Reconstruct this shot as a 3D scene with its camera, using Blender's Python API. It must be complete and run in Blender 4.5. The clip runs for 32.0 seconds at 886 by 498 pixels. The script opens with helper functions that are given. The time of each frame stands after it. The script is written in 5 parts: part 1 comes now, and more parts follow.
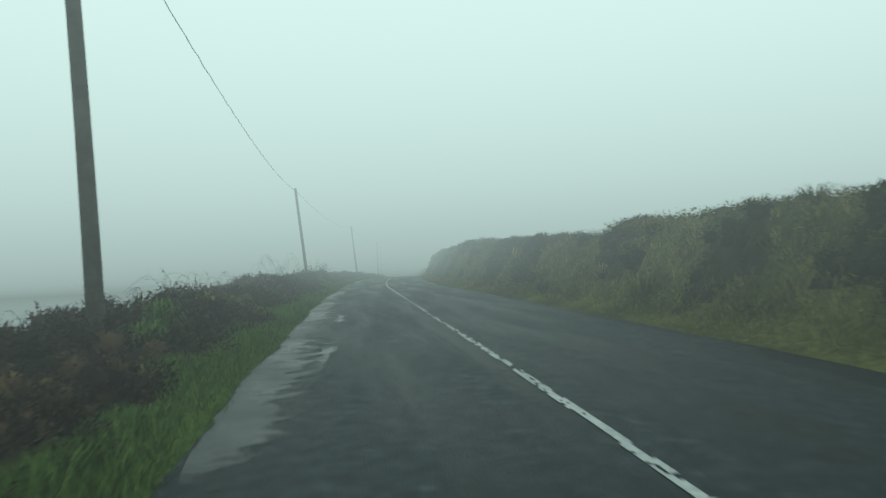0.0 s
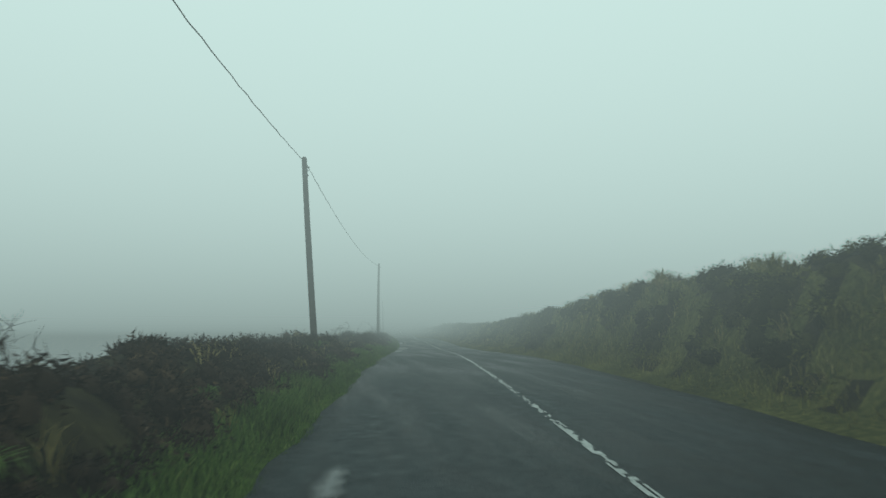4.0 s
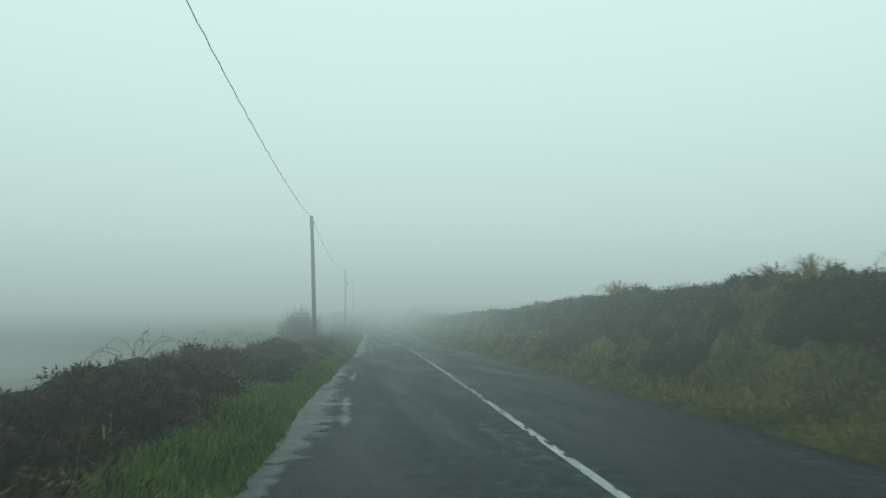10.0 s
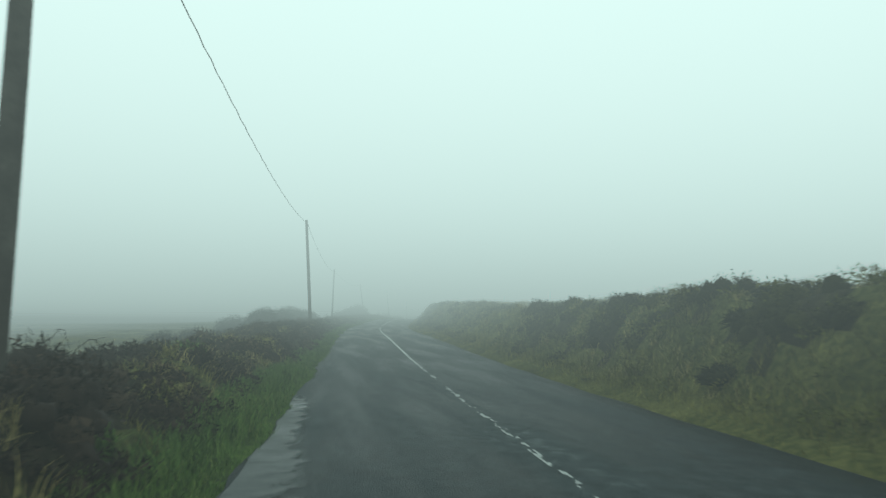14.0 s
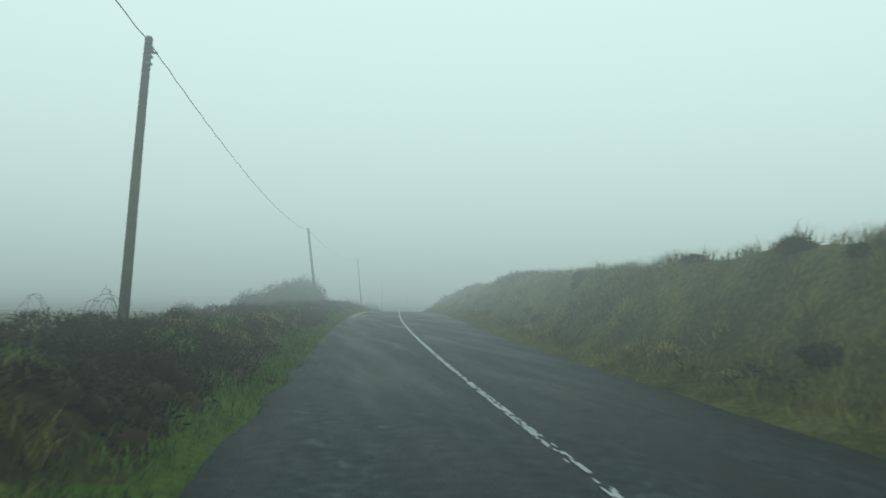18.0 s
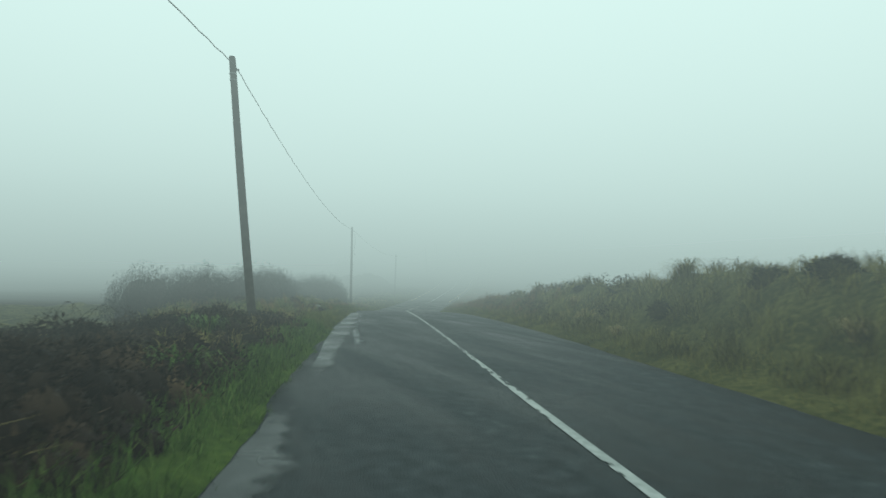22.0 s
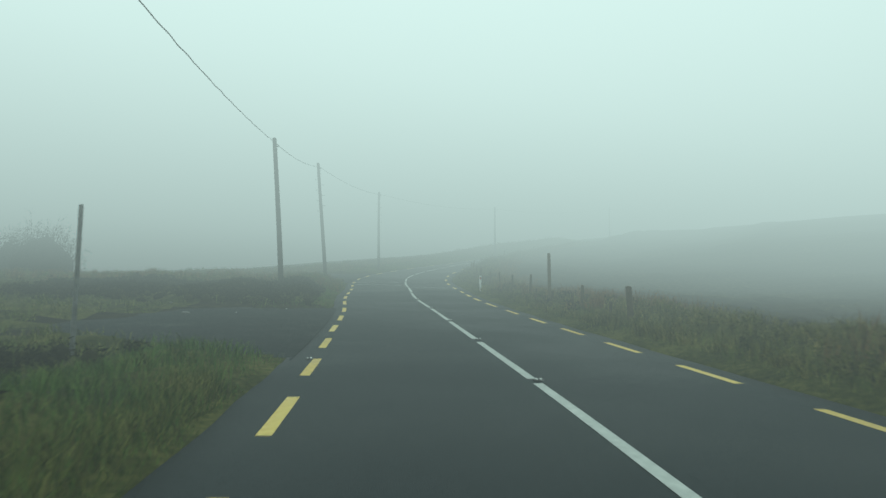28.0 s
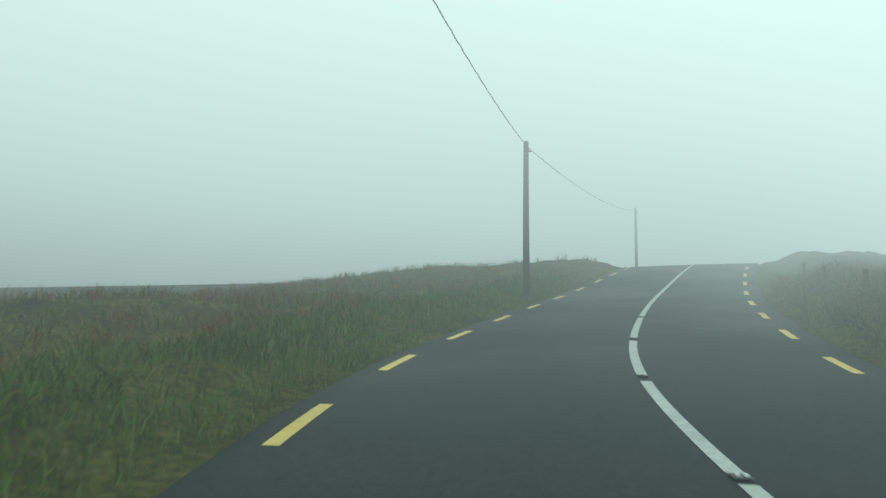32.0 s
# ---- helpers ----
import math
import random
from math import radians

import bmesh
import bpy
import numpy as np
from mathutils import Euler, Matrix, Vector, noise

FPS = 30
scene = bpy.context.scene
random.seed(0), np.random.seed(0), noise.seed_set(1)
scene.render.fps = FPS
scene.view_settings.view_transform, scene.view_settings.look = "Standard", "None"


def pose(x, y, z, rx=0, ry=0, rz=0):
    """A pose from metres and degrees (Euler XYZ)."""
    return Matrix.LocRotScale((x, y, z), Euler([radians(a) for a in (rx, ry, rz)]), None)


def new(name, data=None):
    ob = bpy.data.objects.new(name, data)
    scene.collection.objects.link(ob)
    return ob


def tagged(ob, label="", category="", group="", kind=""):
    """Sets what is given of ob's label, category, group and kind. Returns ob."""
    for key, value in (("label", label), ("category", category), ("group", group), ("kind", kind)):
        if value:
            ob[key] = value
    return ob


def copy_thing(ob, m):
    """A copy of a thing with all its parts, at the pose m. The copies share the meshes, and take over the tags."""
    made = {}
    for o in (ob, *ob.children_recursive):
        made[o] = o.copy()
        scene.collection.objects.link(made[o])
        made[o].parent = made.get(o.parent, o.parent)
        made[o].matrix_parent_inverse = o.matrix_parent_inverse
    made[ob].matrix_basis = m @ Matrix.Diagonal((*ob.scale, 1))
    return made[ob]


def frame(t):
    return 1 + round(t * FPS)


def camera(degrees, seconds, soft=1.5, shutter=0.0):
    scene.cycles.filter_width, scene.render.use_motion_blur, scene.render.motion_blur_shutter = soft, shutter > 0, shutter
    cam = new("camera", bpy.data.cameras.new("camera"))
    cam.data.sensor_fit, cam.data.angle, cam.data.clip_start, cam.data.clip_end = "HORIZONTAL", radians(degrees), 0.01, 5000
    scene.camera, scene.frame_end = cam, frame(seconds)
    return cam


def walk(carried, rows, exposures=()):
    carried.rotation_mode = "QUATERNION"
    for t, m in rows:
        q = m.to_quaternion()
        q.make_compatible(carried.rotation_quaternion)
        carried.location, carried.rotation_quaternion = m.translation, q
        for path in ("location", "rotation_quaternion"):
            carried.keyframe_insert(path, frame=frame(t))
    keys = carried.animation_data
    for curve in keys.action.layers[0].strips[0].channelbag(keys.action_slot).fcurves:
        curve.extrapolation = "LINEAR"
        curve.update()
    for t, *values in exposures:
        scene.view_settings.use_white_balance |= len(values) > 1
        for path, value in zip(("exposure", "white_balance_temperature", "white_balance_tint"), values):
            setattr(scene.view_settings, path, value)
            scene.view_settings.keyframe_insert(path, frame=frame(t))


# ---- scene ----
cam = camera(63.98, 32.0, soft=1.5, shutter=0.13)


def eye(x, y, z, yaw, pitch, roll):
    """A camera pose: yaw to the right of north, pitch up, roll."""
    return pose(x, y, z, 0, 0, -yaw) @ pose(0, 0, 0, 90 + pitch) @ pose(0, 0, 0, 0, 0, roll)


rows = [
    (0.0, eye(0.513, 0.003, 1.371, 7.61, 2.59, -2.95)),
    (0.5, eye(0.523, 8.639, 1.684, 8.19, 3.75, -0.87)),
    (1.0, eye(0.513, 17.310, 1.929, 8.50, 4.79, 0.38)),
    (1.5, eye(0.598, 26.037, 2.141, 7.37, 5.61, 0.46)),
    (2.0, eye(0.774, 34.848, 2.333, 6.04, 6.45, -0.08)),
    (2.5, eye(0.965, 43.715, 2.498, 5.18, 7.57, -1.01)),
    (3.0, eye(1.260, 52.524, 2.690, 8.11, 9.58, -0.79)),
    (3.5, eye(1.704, 61.267, 2.900, 7.79, 8.00, 0.15)),
    (4.0, eye(2.302, 69.894, 3.134, 8.41, 6.88, 0.31)),
    (4.5, eye(3.133, 78.410, 3.371, 9.53, 5.94, 0.08)),
    (5.0, eye(4.044, 86.822, 3.553, 10.69, 4.91, -0.37)),
    (5.5, eye(4.968, 95.113, 3.638, 11.36, 3.52, -0.86)),
    (6.0, eye(5.876, 103.297, 3.618, 10.76, 1.50, -1.05)),
    (6.5, eye(6.791, 111.369, 3.531, 11.03, 0.98, -0.80)),
    (7.0, eye(7.568, 119.396, 3.463, 11.38, 1.32, -0.72)),
    (7.5, eye(8.437, 127.427, 3.458, 10.57, 1.87, -0.96)),
    (8.0, eye(9.104, 135.533, 3.466, 9.74, 2.61, -1.29)),
    (8.5, eye(9.802, 143.760, 3.565, 9.53, 3.53, -0.94)),
    (9.0, eye(10.409, 152.191, 3.673, 10.94, 3.81, -0.39)),
    (9.5, eye(10.946, 160.821, 3.747, 14.55, 2.62, 0.38)),
    (10.0, eye(11.471, 169.653, 3.858, 9.65, 6.05, -0.09)),
    (10.5, eye(12.056, 178.658, 3.909, 8.25, 7.60, 0.53)),
    (11.0, eye(12.777, 187.807, 3.920, 8.53, 7.43, 1.35)),
    (11.5, eye(13.490, 197.109, 3.869, 8.58, 5.72, 1.18)),
    (12.0, eye(14.240, 206.532, 3.813, 8.50, 3.33, 0.85)),
    (12.5, eye(14.875, 216.052, 3.757, 8.24, 1.12, 0.49)),
    (13.0, eye(15.463, 225.642, 3.729, 8.68, 1.21, 0.38)),
    (13.5, eye(16.126, 235.273, 3.784, 10.39, 5.70, 0.53)),
    (14.0, eye(16.799, 244.919, 3.901, 10.64, 7.05, 0.30)),
    (14.5, eye(17.443, 254.565, 4.083, 10.47, 6.43, 0.02)),
    (15.0, eye(18.030, 264.202, 4.327, 10.33, 5.00, -0.19)),
    (15.5, eye(18.623, 273.806, 4.653, 10.00, 3.96, -0.17)),
    (16.0, eye(19.300, 283.421, 5.038, 8.60, 4.46, 0.33)),
    (16.5, eye(20.020, 293.148, 5.365, 8.34, 6.09, 0.06)),
    (17.0, eye(20.682, 303.055, 5.639, 9.49, 7.41, -0.21)),
    (17.5, eye(21.577, 313.090, 5.966, 12.01, 6.97, 0.27)),
    (18.0, eye(22.615, 323.177, 6.313, 14.50, 6.05, 0.85)),
    (18.5, eye(23.866, 333.205, 6.643, 15.03, 5.94, 0.71)),
    (19.0, eye(25.368, 343.134, 7.022, 14.85, 5.61, 0.67)),
    (19.5, eye(26.844, 352.939, 7.449, 14.62, 4.04, 1.14)),
    (20.0, eye(28.462, 362.622, 7.914, 14.54, 5.08, 0.45)),
    (20.5, eye(30.220, 372.234, 8.308, 14.17, 4.22, 0.14)),
    (21.0, eye(32.090, 381.797, 8.635, 14.33, 2.96, 0.24)),
    (21.5, eye(33.868, 391.303, 8.827, 15.82, 2.84, 0.68)),
    (22.0, eye(35.608, 400.769, 8.958, 17.16, 3.57, 1.32)),
    (22.5, eye(37.493, 410.191, 9.108, 16.46, 4.87, 1.64)),
    (23.0, eye(39.387, 419.626, 9.256, 14.89, 2.69, 1.64)),
    (23.5, eye(41.345, 429.087, 9.307, 17.07, 1.30, 2.19)),
    (24.0, eye(43.438, 438.550, 9.249, 20.88, 1.29, 2.74)),
    (24.5, eye(45.590, 448.022, 9.060, 23.91, 3.30, 1.47)),
    (25.0, eye(47.864, 457.280, 8.770, 24.92, 4.56, 0.18)),
    (25.5, eye(50.431, 466.285, 8.596, 25.48, 5.34, -1.03)),
    (26.0, eye(53.221, 475.055, 8.565, 26.14, 5.86, -2.18)),
    (26.5, eye(56.309, 483.523, 8.703, 26.69, 6.36, -2.68)),
    (27.0, eye(59.667, 491.729, 9.008, 26.37, 7.10, -0.74)),
    (27.5, eye(63.232, 499.663, 9.393, 27.36, 6.31, 0.30)),
    (28.0, eye(66.546, 507.489, 10.051, 27.90, 6.14, 0.54)),
    (28.5, eye(69.942, 515.177, 10.628, 25.90, 8.74, -0.04)),
    (29.0, eye(73.148, 522.761, 11.236, 25.43, 9.62, -0.96)),
    (29.5, eye(76.167, 530.199, 11.900, 26.13, 7.94, -0.88)),
    (30.0, eye(78.882, 537.547, 12.672, 27.51, 6.01, -0.61)),
    (30.5, eye(81.614, 543.987, 13.392, 28.61, 6.12, -0.47)),
    (31.0, eye(84.004, 549.732, 14.103, 33.71, 7.50, 0.97)),
    (31.5, eye(86.786, 555.074, 14.873, 41.00, 6.96, 1.09)),
    (32.0, eye(90.249, 559.746, 15.634, 43.86, 9.20, 1.77)),
]
walk(cam, rows, ((0, 0.0), (2, -0.05), (3, -0.26), (3.5, -0.28), (5, -0.1), (6, 0.04), (9, 0.0), (10, -0.1), (11, -0.15), (12, 0.0), (13, 0.08), (16, 0.03), (17, -0.12), (18, -0.05), (19, -0.1), (20, -0.03), (22, 0.0), (24, -0.06), (28, -0.08), (31, 0.02), (32, 0.0)))

# the road's middle line, by stations; one station is STATION metres long, and one metre in the last bend
STATION = 1.28
CENTRE = (
    (1.83, -0.09), (1.92, 13.52), (2.12, 27.19), (2.50, 40.98), (3.31, 54.48), (4.67, 67.67), (6.10, 80.53), (7.42, 93.13),
    (8.63, 105.76), (9.65, 118.79), (10.48, 132.45), (11.50, 146.61), (12.64, 161.24), (13.60, 176.19), (14.64, 191.24), (15.60, 206.32),
    (16.59, 221.31), (17.67, 236.65), (19.18, 252.31), (21.32, 267.84), (23.73, 283.04), (26.56, 297.99), (29.31, 312.82), (32.26, 327.54),
    (35.42, 342.29), (38.86, 356.86), (43.02, 370.64), (48.01, 383.56), (53.39, 395.88), (56.03, 401.87), (58.55, 407.82), (60.92, 413.67),
    (63.07, 419.47), (65.50, 425.21), (67.86, 430.87), (70.53, 436.01), (73.81, 440.44), (77.62, 444.24), (81.84, 447.41), (91.25, 452.47),
    (101.04, 456.76), (111.02, 460.61),
)
LEVELS = (  # every seven stations
    -0.02, 0.25, 0.44, 0.61, 0.76, 0.89, 1.05, 1.22, 1.41, 1.60, 1.73, 1.77, 1.72, 1.65, 1.63, 1.63,
    1.70, 1.79, 1.85, 1.94, 1.98, 1.99, 1.95, 1.91, 1.87, 1.84, 1.86, 1.93, 2.05, 2.20, 2.40, 2.66,
    2.93, 3.16, 3.35, 3.58, 3.82, 4.05, 4.30, 4.59, 4.91, 5.23, 5.50, 5.71, 5.84, 5.93, 6.04, 6.15,
    6.20, 6.17, 6.06, 5.85, 5.68, 5.61, 5.66, 5.86, 6.13, 6.60, 7.11, 7.61, 8.17, 8.86, 9.59, 10.43,
    11.38, 12.38, 13.44, 14.58, 15.80, 17.25, 18.77,
)


def line_points(ctrl, n=14):
    c = np.vstack([2 * ctrl[0] - ctrl[1], ctrl, 2 * ctrl[-1] - ctrl[-2]])
    pts = []
    for i in range(1, len(c) - 2):
        p0, p1, p2, p3 = c[i - 1:i + 3]
        d0, d1, d2 = (np.linalg.norm(q) ** 0.5 for q in (p1 - p0, p2 - p1, p3 - p2))
        m1 = ((p1 - p0) / d0 - (p2 - p0) / (d0 + d1) + (p2 - p1) / d1) * d1
        m2 = ((p2 - p1) / d1 - (p3 - p1) / (d1 + d2) + (p3 - p2) / d2) * d1
        for q in np.linspace(0, 1, n, endpoint=False):
            pts.append((2 * q**3 - 3 * q * q + 1) * p1 + (q**3 - 2 * q * q + q) * m1 + (3 * q * q - 2 * q**3) * p2 + (q**3 - q * q) * m2)
    return np.array(pts + [c[-2]])


LINE = line_points(np.array([(*p, 0.0) for p in CENTRE]))
RUN = np.concatenate([[0], np.cumsum(np.linalg.norm(np.diff(LINE[:, :2], axis=0), axis=1))])
CLIMB = line_points(np.array([(7.0 * i, z, 0.0) for i, z in enumerate(LEVELS)]), 8)
LINE[:, 2] = np.interp(RUN, CLIMB[:, 0], CLIMB[:, 1])
start, stop = LINE[0] - LINE[1], LINE[-1] - LINE[-2]
start[2], stop[2] = 0, stop[2] * 0.5
BEHIND, AHEAD = 700.0, 1100.0
LINE = np.vstack([LINE[0] + start / np.linalg.norm(start) * BEHIND, LINE, LINE[-1] + stop / np.linalg.norm(stop) * AHEAD])
RUN = np.concatenate([[0], np.cumsum(np.linalg.norm(np.diff(LINE[:, :2], axis=0), axis=1))]) - BEHIND
DIRS = np.gradient(LINE[:, :2], axis=0)
DIRS[0], DIRS[-1] = DIRS[1], DIRS[-2]
DIRS /= np.linalg.norm(DIRS, axis=1)[:, None]


def stretch(s):
    """Metres to one station."""
    return np.interp(s, [0, 424, 434], [STATION, STATION, 1.0])


def lengthen(line):
    """Lays the line out in metres, and gives the metres run at each of its points."""
    fine = np.sort(np.concatenate([RUN, np.arange(415.0, 440.0, 0.5)]))
    pts = np.stack([np.interp(fine, RUN, line[:, i]) for i in range(3)], -1)
    k = stretch((fine[1:] + fine[:-1]) / 2)
    laid = np.vstack([[0, 0, 0], np.cumsum(np.diff(pts, axis=0) * k[:, None], 0)])
    run = np.concatenate([[0], np.cumsum(np.diff(fine) * k)])
    zero = np.array([np.interp(0, fine, laid[:, i]) for i in range(3)])
    home = np.array([np.interp(0, RUN, line[:, i]) for i in range(3)])
    laid = laid - zero + STATION * home
    return np.stack([np.interp(RUN, fine, laid[:, i]) for i in range(3)], -1), np.interp(RUN, fine, run - np.interp(0, fine, run))


LINE, METRES = lengthen(LINE)

# ---- daylight in thick fog: emission put in for the sky's scattered light, more the higher it stands ----
world = bpy.data.worlds.new("world")
scene.world = world
world.use_nodes = True
wt = world.node_tree
wt.nodes.clear()


def world_node(kind, **values):
    n = wt.nodes.new(kind)
    for key, value in values.items():
        n.inputs[key.replace("_", " ")].default_value = value
    return n


w_out = wt.nodes.new("ShaderNodeOutputWorld")
sky = wt.nodes.new("ShaderNodeTexSky")
sky.sky_type, sky.sun_disc = "NISHITA", False
sky.sun_elevation, sky.sun_rotation = radians(35), radians(200)
sky_bg = world_node("ShaderNodeBackground", Strength=0.1)
wt.links.new(sky.outputs["Color"], sky_bg.inputs["Color"])
wt.links.new(sky_bg.outputs[0], w_out.inputs["Surface"])
place = wt.nodes.new("ShaderNodeNewGeometry")
xyz = wt.nodes.new("ShaderNodeSeparateXYZ")
wt.links.new(place.outputs["Position"], xyz.inputs[0])
# the level of the land along the road
north = world_node("ShaderNodeMapRange", From_Min=0.0, From_Max=600.0)
wt.links.new(xyz.outputs["Y"], north.inputs["Value"])


def world_ramp(stops, socket, top):
    """A curve over 0 to 1 whose values go up to top."""
    r = wt.nodes.new("ShaderNodeValToRGB")
    while len(r.color_ramp.elements) < len(stops):
        r.color_ramp.elements.new(0.5)
    for e, (p, z) in zip(r.color_ramp.elements, stops):
        e.position, e.color = p, (z / top, z / top, z / top, 1)
    wt.links.new(socket, r.inputs["Fac"])
    m = wt.nodes.new("ShaderNodeMath")
    m.operation = "MULTIPLY"
    m.inputs[1].default_value = top
    wt.links.new(r.outputs["Color"], m.inputs[0])
    return m.outputs[0]


marks_s = np.linspace(0, 493, 29)
land = world_ramp([(max(float(np.interp(s, RUN, LINE[:, 1])), 0) / 600.0, max(float(np.interp(s, RUN, LINE[:, 2])), 0)) for s in marks_s], north.outputs["Result"], 26.0)
over = wt.nodes.new("ShaderNodeMath")
over.operation = "SUBTRACT"
wt.links.new(xyz.outputs["Z"], over.inputs[0])
wt.links.new(land, over.inputs[1])
# towards the open moor a height floor evens out the fog over low ground
rise = wt.nodes.new("ShaderNodeMath")
rise.operation = "ADD"
rise.inputs[1].default_value = -6.0
wt.links.new(world_ramp(((0.0, 0.0), (0.76, 0.0), (0.90, 6.2), (1.0, 6.4)), north.outputs["Result"], 8.0), rise.inputs[0])
even = wt.nodes.new("ShaderNodeMath")
even.operation = "MAXIMUM"
wt.links.new(over.outputs[0], even.inputs[0])
wt.links.new(rise.outputs[0], even.inputs[1])
high = world_node("ShaderNodeMapRange", From_Min=-6.0, From_Max=24.0)
wt.links.new(even.outputs[0], high.inputs["Value"])
# set by height: thick low down, thin and dim at road level to keep near ground dark, thick and bright above
def times(a, b):
    m = wt.nodes.new("ShaderNodeMath")
    m.operation = "MULTIPLY"
    wt.links.new(a, m.inputs[0])
    wt.links.new(b, m.inputs[1])
    return m.outputs[0]


# the fog thickens as the road climbs to the moor
thick = times(world_ramp(((0.0, 0.028), (0.15, 0.025), (0.19, 0.0085), (0.2, 0.0078), (0.24, 0.0145), (0.28, 0.020), (0.36, 0.023), (1.0, 0.023)), high.outputs["Result"], 0.04), world_ramp(((0.0, 1.0), (0.68, 1.0), (0.78, 1.2), (0.86, 1.45), (0.93, 1.65), (1.0, 1.65)), north.outputs["Result"], 2.0))
bright = times(world_ramp(((0.0, 0.40), (0.16, 0.37), (0.19, 0.28), (0.2, 0.24), (0.238, 0.42), (0.285, 0.52), (0.76, 1.13), (1.0, 1.17)), high.outputs["Result"], 1.2), world_ramp(((0.0, 1.0), (0.80, 1.0), (0.88, 1.12), (0.93, 1.22), (1.0, 1.25)), north.outputs["Result"], 2.0))
glow = wt.nodes.new("ShaderNodeMath")
glow.operation = "MULTIPLY"
wt.links.new(thick, glow.inputs[0])
wt.links.new(bright, glow.inputs[1])
fog_a = world_node("ShaderNodeVolumeAbsorption", Color=(0, 0, 0, 1))
wt.links.new(thick, fog_a.inputs["Density"])
fog_e = world_node("ShaderNodeEmission", Color=(0.75, 1.0, 0.95, 1))
wt.links.new(glow.outputs[0], fog_e.inputs["Strength"])
fog = wt.nodes.new("ShaderNodeAddShader")
wt.links.new(fog_a.outputs[0], fog.inputs[0])
wt.links.new(fog_e.outputs[0], fog.inputs[1])
wt.links.new(fog.outputs[0], w_out.inputs["Volume"])
world.cycles.volume_step_size = 50.0


def sky_backdrop(radius):
    """A plain pale sky far beyond the fog."""
    m = bpy.data.materials.new("far_sky")
    m.use_nodes = True
    b = m.node_tree.nodes["Principled BSDF"]
    b.inputs["Base Color"].default_value = (0.6, 0.7, 0.7, 1)
    b.inputs["Roughness"].default_value = 1.0
    bm = bmesh.new()
    bmesh.ops.create_icosphere(bm, subdivisions=4, radius=radius)
    bmesh.ops.delete(bm, geom=[v for v in bm.verts if v.co.z < -0.25 * radius], context="VERTS")
    bmesh.ops.reverse_faces(bm, faces=bm.faces)
    me = bpy.data.meshes.new("backdrop")
    bm.to_mesh(me)
    bm.free()
    me.materials.append(m)
    ob = new("backdrop", me)
    ob.location = (50, 220, 0)
    tagged(ob, "pale overcast sky beyond the fog", "sky", kind="structure")


sky_backdrop(2400)

# ---- materials ----
def ramp(nt, stops):
    r = nt.nodes.new("ShaderNodeValToRGB")
    el = r.color_ramp.elements
    while len(el) < len(stops):
        el.new(0.5)
    for e, (p, c) in zip(el, stops):
        e.position, e.color = p, (*c, 1)
    return r


